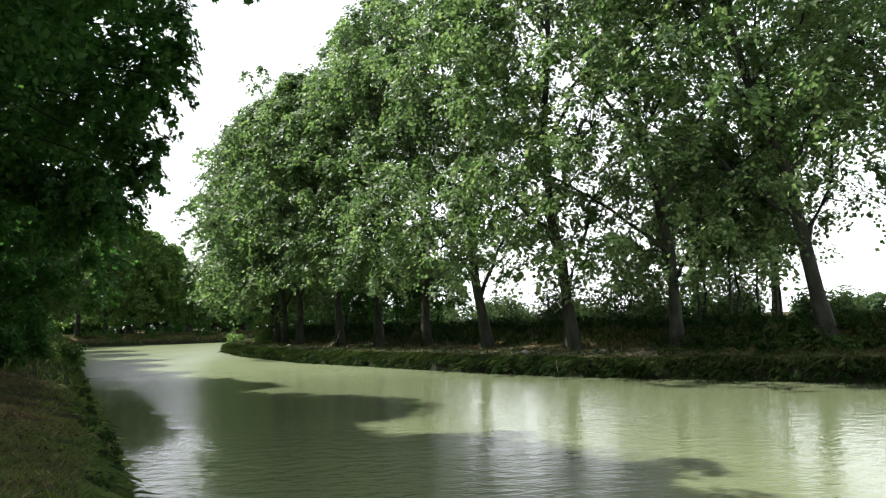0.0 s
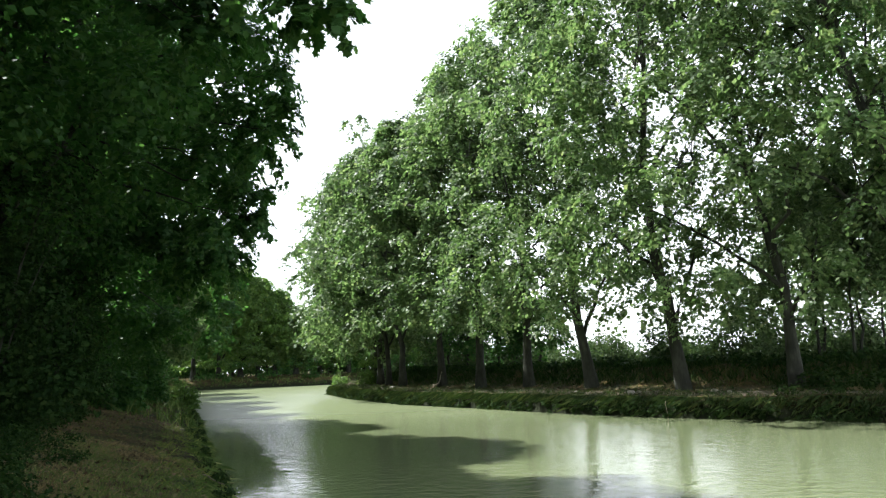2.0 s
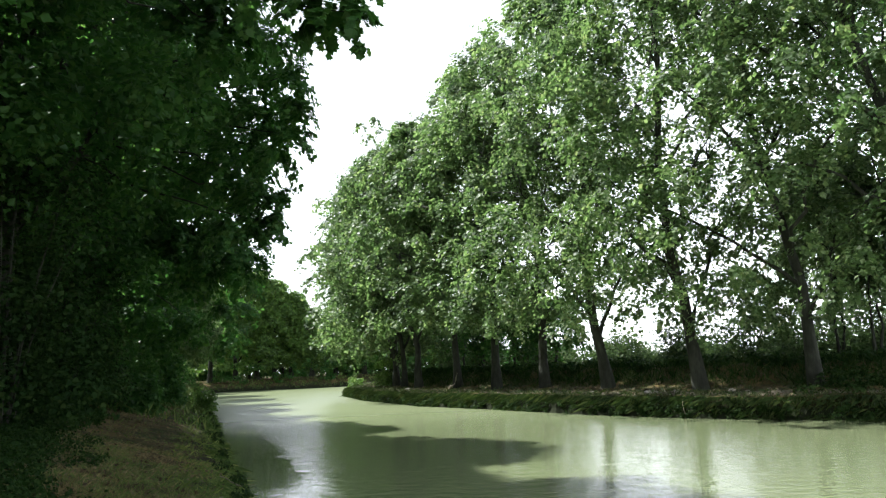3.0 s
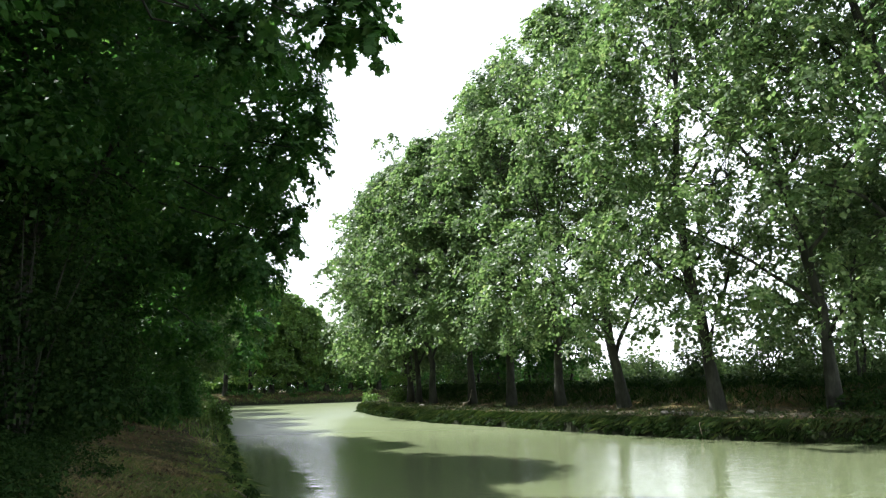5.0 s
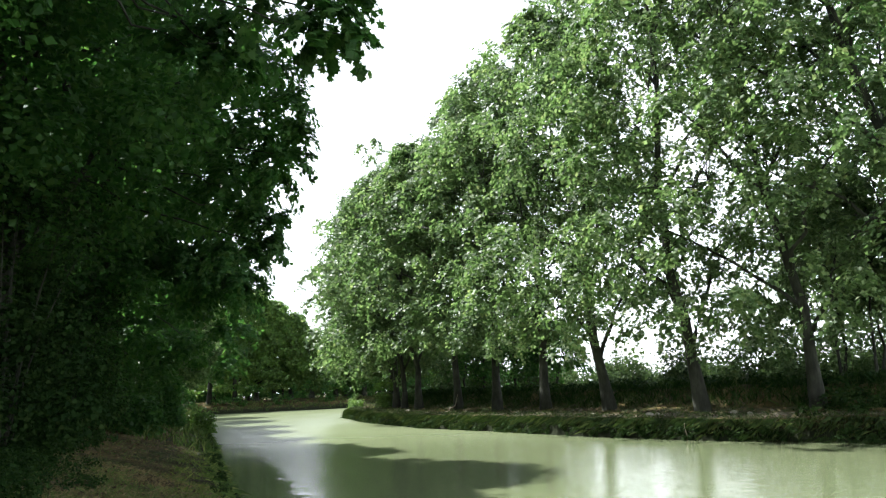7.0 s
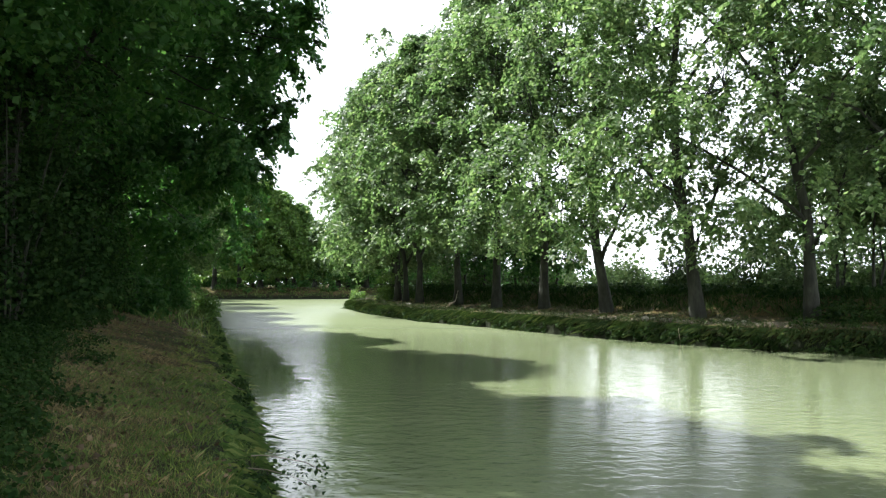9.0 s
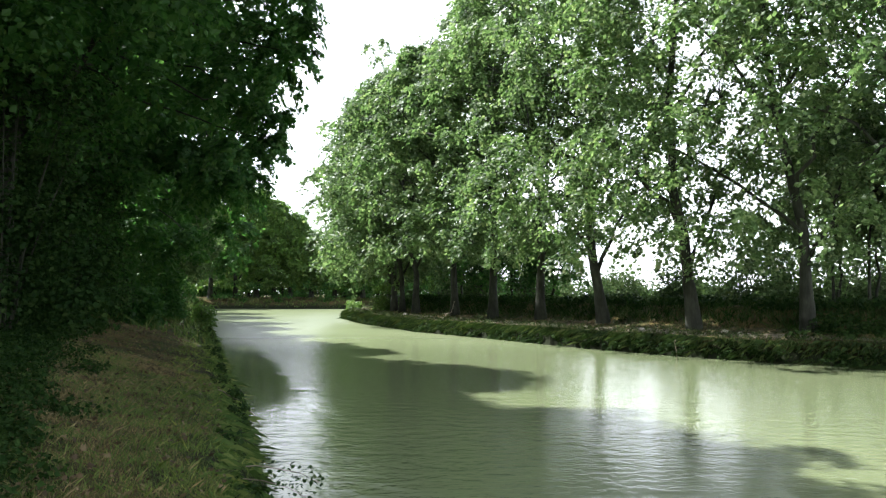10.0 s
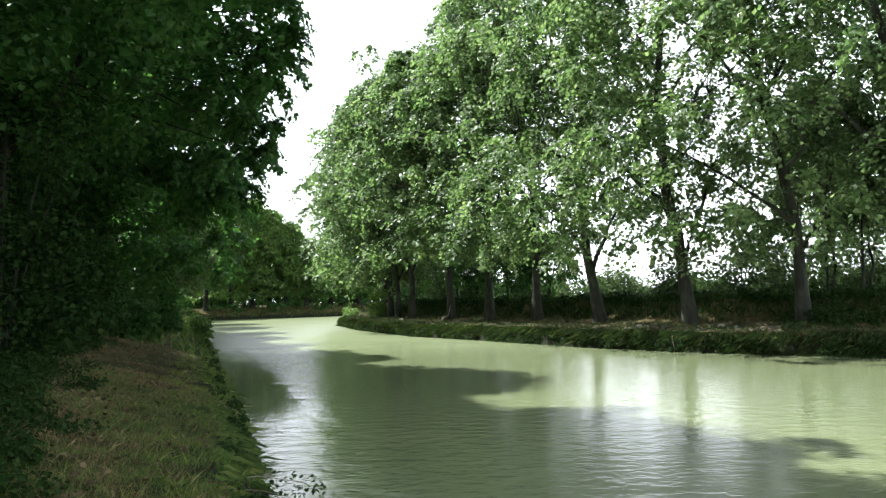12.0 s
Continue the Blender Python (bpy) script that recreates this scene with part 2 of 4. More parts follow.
# ---- the lie of the land ----
LEFT_EDGE = np.array([(15, -45), (6, -18), (0.55, 0), (-1.64, 7.5), (-3.22, 12.7), (-5.2, 18.7), (-9.3, 31.7), (-14, 46), (-20.5, 66), (-26, 83), (-31, 98), (-31, 104), (-25, 106), (-16, 106), (-5, 109), (20, 120), (60, 140)], float)
RIGHT_EDGE = np.array([(60, -45), (38, -12), (26, 5), (19, 14.6), (14.1, 19.5), (12.2, 21.4), (10, 23.5), (7.8, 25.8), (5.3, 29.4), (2, 35.9), (-1.3, 41.5), (-5.3, 52.5), (-8.3, 64), (-9.3, 73), (-9, 80), (-4, 88), (6, 94), (26, 103), (60, 120)], float)


def edge_distance(x, y, line):
    best = np.full(x.shape, 1e9)
    for (ax, ay), (bx, by) in zip(line[:-1], line[1:]):
        dx, dy = bx - ax, by - ay
        t = np.clip(((x - ax) * dx + (y - ay) * dy) / (dx * dx + dy * dy), 0, 1)
        best = np.minimum(best, np.hypot(x - ax - t * dx, y - ay - t * dy))
    return best


def in_canal(x, y):
    ring = np.concatenate([LEFT_EDGE, RIGHT_EDGE[::-1]])
    inside = np.zeros(x.shape, bool)
    for (ax, ay), (bx, by) in zip(ring, np.roll(ring, -1, axis=0)):
        hit = (ay > y) != (by > y)
        inside ^= hit & (x < (bx - ax) * (y - ay) / (by - ay + 1e-12) + ax)
    return inside


def waves(x, y):
    return 0.5 * np.sin(0.9 * x + 1.3 * np.sin(0.5 * y)) + 0.3 * np.sin(1.7 * y + 0.8 * x) + 0.2 * np.sin(3.1 * x - 2.3 * y)


def land(x, y):
    """The ground's height over the water."""
    x, y = np.asarray(x, float), np.asarray(y, float)
    dl, dr = edge_distance(x, y, LEFT_EDGE), edge_distance(x, y, RIGHT_EDGE)
    wob = 0.12 * waves(x * 1.7, y * 1.7)
    dl2, dr2 = np.maximum(dl + wob, 0), np.maximum(dr + wob, 0)
    # the slope behind the far towpath comes forward where the canal widens
    forward = 1.9 * np.clip((26 - y) / 6, 0, 1) * np.clip((dr2 - 0.4) / 2.0, 0, 1) * (y > -60)
    dr2 = dr2 + forward
    left = np.interp(dl2, [0, 0.5, 2.0, 4.0, 7, 14, 60], [0.02, 0.36, 0.8, 1.3, 1.6, 1.3, 1.0]) + 0.05 * waves(x * 2.2, y * 2.2)
    right = np.interp(dr2, [0, 0.15, 0.4, 2.6, 3.6, 5.4, 7, 14, 60], [0.02, 0.5, 0.68, 0.76, 0.88, 1.6, 1.7, 1.2, 1.0]) + 0.04 * waves(x * 2, y * 2)
    z = np.where(dl < dr, left, right)
    deep = -np.minimum(np.minimum(dl, dr) * 0.8, 1.2) - 0.02
    return np.where(in_canal(x, y), deep, z)


def lines(*spans):
    return np.unique(np.round(np.concatenate([np.arange(a, b, s) for a, b, s in spans]), 3))


gx = lines((-3000, -300, 300), (-300, -60, 20), (-60, -16, 1.0), (-16, 18, 0.25), (18, 60, 1.0), (60, 300, 20), (300, 3001, 300))
gy = lines((-3000, -300, 300), (-300, -20, 20), (-20, 0, 1.0), (0, 50, 0.25), (50, 115, 0.8), (115, 300, 15), (300, 3601, 300))
X, Y = np.meshgrid(gx, gy)
Z = land(X, Y)
ny, nx = X.shape
i, j = np.meshgrid(np.arange(ny - 1), np.arange(nx - 1), indexing="ij")
q = np.stack([i * nx + j, i * nx + j + 1, (i + 1) * nx + j + 1, (i + 1) * nx + j], -1).reshape(-1, 4)
ground = tagged(new("ground", quads("ground", np.stack([X, Y, Z], -1).reshape(-1, 3), q, SOIL)), "earthen canal banks with dry grass and brown leaf litter", "ground", kind="structure")
W = np.array([(-120, -60, 0), (120, -60, 0), (120, 180, 0), (-120, 180, 0)], float)
water = tagged(new("water", quads("water", W, [(0, 1, 2, 3)], WATER)), "murky green canal water with fine ripples", "water", kind="structure")


# ---- trees ----
def tree(name, label, category, group, base, height, crown_r, crown_base, lean, skew, trunk_r, seed, clumps, leaves, leaf_size, leaf_mat, outline=SIMPLE, clump_r=(0.8, 1.45), limbs=9, bend=0.0, extra=(), taper=2.1, sprays=False, hung_leaves=420, hung_size=0.6, hung_outline=SIMPLE):
    """A tree with a bent trunk, main limbs, twigs and a crown of single leaves in clumps. lean: the trunk's shift at the top; skew: the crown's."""
    rng = np.random.default_rng(seed)
    bx, by = base
    bz = float(land(bx, by)) - 0.08
    root = tagged(new(name), label, category, group)
    root.location = (bx, by, bz)
    t = np.linspace(0, 1, 12)
    top = 0.86 * height
    axis = np.stack([lean[0] * t ** 1.15 + bend * np.sin(t * np.pi * 1.6) + rng.normal(0, 0.05, 12) * (t > 0.1), lean[1] * t + rng.normal(0, 0.05, 12) * (t > 0.1), top * t], -1)
    sway = np.clip((t - 0.12) / 0.3, 0, 1) * 0.02 * height
    axis[:, 0] += sway * (np.sin(t * 7 + seed) - np.sin(seed + 0.84)) * 0.6
    axis[:, 1] += sway * np.sin(t * 9 + seed * 1.7) * 0.5
    rad = trunk_r * (1 - 0.86 * t ** 0.8) * (1 + 0.35 * np.exp(-t * 34))
    v, f = tube(axis, rad, 12, rng, 0.05)
    child("trunk", quads("trunk", v, f, BARK), root)

    def at(z):
        return np.array([np.interp(z, axis[:, 2], axis[:, 0]), np.interp(z, axis[:, 2], axis[:, 1]), z])

    def reach(u):
        return (crown_r - 0.8) * min(1.0, 0.85 + 0.9 * u) * max(0.03, 1 - u ** taper) ** 0.6

    nodes = [axis[k] for k in range(5, 12)]
    for k in range(limbs):
        u = (k + 0.5) / limbs
        z0 = crown_base * 0.85 + u * (top - crown_base) * 0.8
        az = k * 2.4 + rng.uniform(-0.4, 0.4)
        out = np.array([math.cos(az), math.sin(az), 0])
        a = at(z0)
        zc = min(height * 0.97, z0 + rng.uniform(2.0, 4.5) * (1.1 - 0.4 * u))
        uu = min(1.0, max(0.0, (zc - crown_base) / (height - crown_base)))
        c = at(min(zc, top)) * [1, 1, 0] + [0, 0, zc] + out * reach(uu) * 0.64 + np.array([skew[0], skew[1], 0]) * 0.6
        b = a + (c - a) * 0.45 + np.array([0, 0, 0.9])
        pts = bezier(a, b, c, 8)
        pts[1:-1] += rng.normal(0, 0.1, (6, 3))
        v, f = tube(pts, np.linspace(trunk_r * 0.38 * (1.1 - 0.5 * u), 0.025, 8), 6)
        child("limb", quads("limb", v, f, BARK), root)
        nodes.extend(pts[2:])
    nodes = np.array(nodes)
    cs = []
    for k in range(clumps):
        u = rng.uniform(0, 1) ** 0.8
        z = crown_base + 0.6 + u * (height - crown_base - 1.5)
        az = rng.uniform(0, 2 * np.pi)
        r = reach(u) * rng.uniform(0.12, 1.0) ** 0.5 * (rng.uniform(1.15, 1.45) if k % 6 == 0 and u > 0.4 and sprays else 1.0)
        cs.append(at(min(z, top)) * [1, 1, 0] + [math.cos(az) * r + skew[0], math.sin(az) * r + skew[1], z])
    cr = rng.uniform(*clump_r, clumps)
    if len(extra):
        cs += [np.array([ex - bx, ey - by, ez - bz]) for ex, ey, ez, _ in extra]
        cr = np.append(cr, [er for *_, er in extra])
    cs = np.array(cs)
    twigs = []
    for c, r in zip(cs, cr):
        cost = np.linalg.norm(nodes - c, axis=1) + 2.0 * np.maximum(nodes[:, 2] - c[2], 0)
        a = nodes[np.argmin(cost)]
        if cost.min() > 2.2:
            continue
        mid = (a + c) / 2 + rng.normal(0, 0.18, 3) + [0, 0, 0.15]
        twigs.append(tube(bezier(a, mid, c, 5), np.linspace(0.024, 0.008, 5), 4))
    for ex, ey, ez, er in list(extra)[::2]:
        c = np.array([ex - bx, ey - by, ez - bz])
        a = nodes[np.argmin(np.linalg.norm(nodes - c, axis=1))]
        mid = (a + c) / 2 + [0, 0, -0.45] + rng.normal(0, 0.15, 3)
        pts = bezier(a, mid, c, 9)
        pts[1:-1] += rng.normal(0, 0.05, (7, 3))
        twigs.append(tube(pts, np.linspace(0.028, 0.006, 9), 5))
    v, f = joined(twigs)
    tagged(child("twigwork", quads("twigwork", v, f, BARK), root), kind="stuff")
    m = len(cs) - len(extra)
    pos, normal = spray_leaves(rng, cs[:m], cr[:m], leaves) if sprays else clump_leaves(rng, cs[:m], cr[:m], leaves)
    if len(extra):
        hung, facing = spray_leaves(rng, cs[m:], cr[m:] * 1.05, hung_leaves * len(extra), 9)
        hang_size = leaf_size * hung_size * rng.uniform(0.6, 1.25, len(hung))
        tagged(child("outer_bough", leaf_mesh("outer_bough", hung, hang_size, facing, rng, hung_outline, leaf_mat), root, "lobed leaves on boughs reaching out"), kind="stuff")
    size = leaf_size * rng.uniform(0.6, 1.25, len(pos))
    tagged(child("crown", leaf_mesh("crown", pos, size, normal, rng, outline, leaf_mat), root, "dense green lobed leaves"), kind="stuff")
    return root


# far bank: a row of old plane trees
FAR_ROW = [
    # x, y, height, crown radius, crown base, lean x, lean y, trunk radius, bend
    (19.0, 19.4, 21.0, 6.6, 4.2, -1.5, 0.0, 0.27, 0.1),
    (15.5, 22.1, 22.0, 6.6, 2.8, -3.7, 0.9, 0.3, -0.15),
    (12.1, 25.6, 22.0, 6.7, 1.9, -1.6, 0.2, 0.25, 0.15),
    (9.3, 28.6, 22.5, 6.1, 1.8, -1.2, 0.3, 0.29, -0.2),
    (6.85, 32.9, 19.2, 5.5, 1.9, -1.6, 0.2, 0.29, -0.25),
    (4.7, 37.3, 18.4, 5.1, 2.8, -1.2, 0.0, 0.28, 0.1),
    (2.6, 40.7, 18.2, 4.8, 2.9, -0.6, 0.2, 0.29, 0.1),
    (0.65, 44.5, 16.6, 5.4, 2.9, -1.2, 0.0, 0.27, 0.1),
    (-1.8, 50.0, 16.8, 6.2, 3.0, -1.0, 0.0, 0.28, 0.1),
    (-2.9, 53.6, 15.5, 5.2, 2.6, -0.6, 0.0, 0.24, 0.1),
    (-4.3, 61.2, 14.5, 5.2, 2.2, -0.6, 0.0, 0.24, 0.1),
    (-3.7, 57.5, 17.6, 6.4, 1.8, -0.9, 0.0, 0.29, 0.1),
    (-4.6, 65.0, 17.0, 6.4, 2.4, -0.6, 0.0, 0.28, 0.1),
    (-4.8, 73.0, 16.0, 6.0, 2.4, -0.6, 0.0, 0.28, 0.1),
]
# sprays that hang between the crowns or stand out of the row's edge
WISPS = {2: [(9.1, 26.5, 7.2, 0.8), (9.6, 26.3, 7.7, 0.8), (8.8, 26.6, 6.7, 0.8), (9.7, 26.3, 6.5, 0.8), (8.7, 26.6, 10.2, 0.8), (8.2, 26.8, 11.9, 0.8), (9.2, 26.5, 6.4, 0.8), (10.0, 26.2, 7.1, 0.8)], 7: [(-4.58, 45.77, 17.1, 0.5), (-3.73, 45.85, 17.4, 0.5), (-3.22, 45.89, 16.7, 0.7), (-4.07, 45.82, 16.3, 0.6), (-5.9, 45.6, 13.0, 0.6), (-6.4, 45.5, 11.8, 0.7)]}
for k, (x, y, h, cr, cb, lx, ly, tr, bd) in enumerate(FAR_ROW):
    near = y < 39
    skew = (-0.4, -0.8) if k < 2 else (-1.5, -0.9) if k < 3 else (-0.5, -0.3) if k < 7 else (-0.8, -0.3)
    clumps, leaves = ((460, 45000) if k < 3 else (430, 44000) if k < 4 else (310, 30000) if near else (300, 23500))
    tree("plane_tree", "tall old plane tree with mottled trunk on the far bank", "tree", "plane trees on the far bank", (x, y), h, cr, cb, (lx, ly), skew, tr * 0.85, 100 + k, clumps, leaves, 0.162 if k < 4 else 0.18 if near else 0.23, LEAF, outline=KITE, bend=bd, clump_r=(0.5, 1.1) if k < 4 else (0.55, 1.15), sprays=True, limbs=12, extra=WISPS.get(k, ()), hung_leaves=75 if k == 7 else 150, hung_size=0.9, taper=2.8 if k < 4 else 2.2 if y < 40 else 1.9)

# near bank: trees that hang over the path and the water, shade in most leaf colours
NEAR_ROW = [
    # x, y, height, crown radius, crown base, skew x, skew y, leaves, leaf size
    (-8.6, 8.9, 16.4, 6.2, 3.4, 0.2, 0.0, 64000, 0.135),
    (-8.2, 14.0, 14.6, 4.9, 3.2, 0.1, 0.0, 52000, 0.145),
    (-12.6, 18.5, 15.0, 5.8, 2.0, 0.4, 0.0, 38000, 0.19),
    (-11.3, 22.6, 15.5, 6.1, 2.6, 0.1, 0.0, 48000, 0.2),
    (-15.4, 30.9, 15.0, 6.1, 1.2, 0.2, 0.0, 40000, 0.24),
    (-17.2, 38.0, 11.0, 6.2, 1.3, 0.0, 0.0, 22000, 0.25),
    (-19.4, 46.0, 10.4, 6.4, 1.2, 0.0, 0.0, 20000, 0.28),
    (-22.0, 54.0, 10.8, 7.2, 1.2, 0.0, 0.0, 20000, 0.3),
    (-26.4, 67.0, 12.0, 7.6, 1.2, 0.0, 0.0, 18000, 0.34),
    (-31.0, 80.0, 13.6, 7.2, 1.4, 0.2, 0.0, 14000, 0.38),
    (-5.6, 2.2, 15.0, 6.2, 6.6, 0.0, 0.0, 44000, 0.17),
    (-12.0, 0.0, 16.0, 7.6, 2.5, 0.0, 0.0, 24000, 0.28),
    (-14.5, 7.5, 16.0, 7.2, 2.0, 0.0, 0.0, 46000, 0.27),
    (-18.0, 12.0, 16.0, 7.6, 1.0, 0.0, 0.0, 42000, 0.29),
    (-18.5, 18.0, 16.0, 7.2, 1.0, 0.0, 0.0, 38000, 0.29),
    (-22.0, 25.0, 16.0, 7.6, 1.0, 0.0, 0.0, 34000, 0.32),
]
# boughs that reach out over the water, tree by tree
BOUGHS = {
    0: [(-1.0, 8.95, 6.4, 0.3), (-1.35, 8.9, 6.3, 0.36), (-1.2, 8.95, 6.75, 0.4), (-1.6, 8.9, 6.6, 0.45), (-0.95, 9.0, 7.0, 0.36), (-2.1, 9.2, 7.0, 0.55), (-1.7, 9.1, 7.4, 0.6), (-2.6, 9.3, 7.5, 0.7), (-3.3, 10.5, 7.4, 0.6), (-3.0, 10.6, 7.0, 0.6), (-3.3, 10.5, 6.9, 0.6), (-2.8, 10.6, 7.5, 0.6), (-3.1, 10.6, 7.5, 0.6), (-3.7, 10.4, 7.1, 0.6), (-2.7, 10.7, 7.1, 0.6)],
    1: [(-2.5, 12.8, 7.2, 0.45), (-2.45, 12.8, 6.6, 0.4), (-2.5, 12.8, 6.1, 0.4), (-2.8, 12.75, 5.75, 0.4), (-2.8, 12.75, 7.8, 0.55), (-3.15, 12.8, 6.6, 0.65), (-3.4, 12.8, 7.5, 0.8), (-3.05, 14.2, 5.3, 0.4), (-3.2, 14.2, 4.85, 0.36), (-3.55, 14.1, 4.75, 0.4), (-3.4, 14.1, 5.35, 0.5), (-3.9, 14.0, 4.75, 0.5), (-3.8, 13.4, 5.9, 0.7), (-3.95, 15.0, 7.1, 0.7), (-3.65, 15.0, 6.5, 0.6), (-3.85, 15.0, 5.8, 0.6), (-3.5, 15.0, 7.2, 0.6), (-4.1, 15.0, 6.5, 0.7), (-3.4, 15.0, 6.9, 0.5), (-3.15, 15.0, 7.5, 0.5), (-3.7, 15.0, 8.0, 0.8), (-4.2, 15.0, 8.6, 0.8), (-3.3, 15.0, 8.6, 0.6), (-4.4, 15.0, 7.4, 0.8), (-3.9, 13.4, 12.2, 0.6), (-4.5, 13.6, 12.1, 0.8), (-5.1, 13.7, 12.1, 0.9), (-5.7, 17.0, 12.2, 0.55), (-6.2, 16.8, 12.0, 0.75), (-6.8, 16.4, 12.0, 0.9)],
    3: [(-7.5, 21.8, 6.3, 0.75), (-6.9, 21.9, 5.9, 0.75), (-6.5, 22.1, 5.7, 0.75), (-6.0, 22.2, 5.4, 0.75), (-5.7, 22.3, 5.5, 0.75), (-7.0, 21.9, 5.4, 0.75), (-6.3, 22.1, 6.2, 0.75), (-6.4, 22.5, 7.2, 0.9), (-7.2, 22.5, 7.3, 1.0), (-8.0, 22.6, 7.3, 1.0), (-8.8, 22.6, 7.2, 1.0), (-9.4, 22.6, 6.4, 1.0), (-6.6, 22.5, 6.3, 0.8), (-7.2, 22.5, 5.9, 0.9), (-7.8, 22.6, 6.2, 1.0), (-8.4, 22.6, 6.0, 1.0), (-7.0, 25.5, 7.0, 0.8), (-7.2, 25.8, 5.6, 0.8), (-7.5, 26.2, 4.4, 0.8)],
    4: [(-8.7, 33.0, 6.4, 0.9), (-8.9, 33.5, 5.0, 0.9), (-9.5, 34.0, 3.8, 0.9)],
}
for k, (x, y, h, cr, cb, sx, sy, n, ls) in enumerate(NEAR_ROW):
    tree("plane_tree", "large dark plane tree overhanging the near bank", "tree", "plane trees on the near bank", (x, y), h, cr, cb, (0.6, 0.2), (sx, sy), 0.32, 300 + k, 280 if k < 4 else 200, n, ls, LEAF if 5 < k < 10 else LEAF_SHADE_TONE, outline=KITE, clump_r=(0.6, 1.15), extra=BOUGHS.get(k, ()), hung_leaves=190 if k == 0 else 480, hung_size=1.05 if k == 0 else 0.78, hung_outline=LOBED if k == 0 else SIMPLE)

# the bend at the far end; sunlight is put into these trees' leaf colour
BEND_ROW = [(-38, 96, 17), (-36, 104, 17), (-33, 108.5, 17), (-30, 110.5, 17), (-27.2, 111.5, 16.5), (-24.8, 112, 15), (-22.6, 113.0, 13.0), (-19.6, 113.5, 10.6), (-16.2, 114, 11), (-12, 114, 13), (-7, 116, 13), (-1, 118, 11)]
for k, (x, y, h) in enumerate(BEND_ROW):
    tree("plane_tree", "distant plane tree at the bend of the canal", "tree", "plane trees at the bend", (x, y), h, 4.6, 1.0, (0.3, 0), (0, 0), 0.36, 500 + k, 150, 11000, 0.4, LEAF_SUNLIT_TONE, outline=KITE, clump_r=(0.7, 1.4), limbs=6)


# a second rank behind the bend
for k in range(9):
    x = -52 + k * 5.2
    y = 121 + 0.35 * max(0, x + 10) + (k * 29 % 7) * 0.5
    if -0.2 < x / y < -0.155:
        continue
    tree("woodland_tree", "far dark tree closing the view beyond the bend", "tree", "trees beyond the bend", (x, y), 11.5 + (k * 17 % 5) * 0.6, 4.8, 0.2, (0, 0), (0, 0), 0.25, 560 + k, 110, 7500, 0.45, LEAF_SHADE_TONE, outline=KITE, clump_r=(0.8, 1.5), limbs=4)


# ---- undergrowth ----
def along(line, offset, step, rng, spread, y0, y1):
    """Places beside a bank's edge, offset metres inland."""
    out = []
    for (ax, ay), (bx, by) in zip(line[:-1], line[1:]):
        n = np.array([by - ay, ax - bx])
        length = np.linalg.norm(n)
        n /= length
        for t in np.arange(0, 1, step / length):
            x, y = ax + t * (bx - ax), ay + t * (by - ay)
            if y0 < y < y1:
                d = offset + rng.uniform(-spread, spread)
                out.append((x + n[0] * d, y + n[1] * d))
    return np.array(out)


def scatter(n, x0, x1, y0, y1, keep, rng):
    x, y = rng.uniform(x0, x1, n), rng.uniform(y0, y1, n)
    m = keep(x, y) & (np.hypot(x, y) > 0.5)
    return np.column_stack([x[m], y[m]])


def tufts(spots, each, spread, rng):
    s = np.repeat(spots, each, axis=0)
    s = s + rng.normal(0, spread, s.shape)
    return s[~in_canal(s[:, 0], s[:, 1])]


def left_strip(lo, hi):
    return lambda x, y: (~in_canal(x, y)) & (edge_distance(x, y, LEFT_EDGE) > lo) & (edge_distance(x, y, LEFT_EDGE) < hi) & (edge_distance(x, y, LEFT_EDGE) < edge_distance(x, y, RIGHT_EDGE))


def patches(keep, sign, level=0.05):
    """Only where a slow pattern over the ground is above (sign 1) or below (sign -1) a level."""
    return lambda x, y: keep(x, y) & (sign * (waves(x * 1.5 + 3, y * 1.3) + 0.5 * waves(x * 4.1, y * 3.7 + 2)) > level)


def right_strip(lo, hi):
    return lambda x, y: (~in_canal(x, y)) & (edge_distance(x, y, RIGHT_EDGE) > lo) & (edge_distance(x, y, RIGHT_EDGE) < hi) & (edge_distance(x, y, RIGHT_EDGE) < edge_distance(x, y, LEFT_EDGE))


def bush(label, base, height, radius, seed, leaves, leaf_size, mat, stems=7):
    rng = np.random.default_rng(seed)
    bx, by = base
    root = tagged(new("bush"), label, "bush", "bushes on the banks")
    root.location = (bx, by, float(land(bx, by)) - 0.05)
    tips = []
    for k in range(stems):
        a = k * 2.4 + rng.uniform(-0.3, 0.3)
        r = radius * rng.uniform(0.2, 0.75)
        tip = np.array([math.cos(a) * r, math.sin(a) * r, height * rng.uniform(0.55, 0.85)])
        v, f = tube(bezier((math.cos(a) * 0.1, math.sin(a) * 0.1, 0), tip * [0.4, 0.4, 0.6], tip, 6), np.linspace(0.022, 0.006, 6), 5)
        child("stem", quads("stem", v, f, BARK), root)
        tips.append(tip)
        tips.append(tip * [0.9, 0.9, 0.5])
        tips.append(tip * [1.1, 1.1, 0.2])
    tips = np.array(tips)
    pos, normal = clump_leaves(rng, tips, np.full(len(tips), radius * 0.45), leaves, 0.85)
    pos[:, 2] = np.maximum(pos[:, 2], 0.05)
    tagged(child("foliage", leaf_mesh("foliage", pos, leaf_size * rng.uniform(0.6, 1.3, leaves), normal, rng, KITE, mat), root), kind="stuff")
    return root


rng = np.random.default_rng(11)
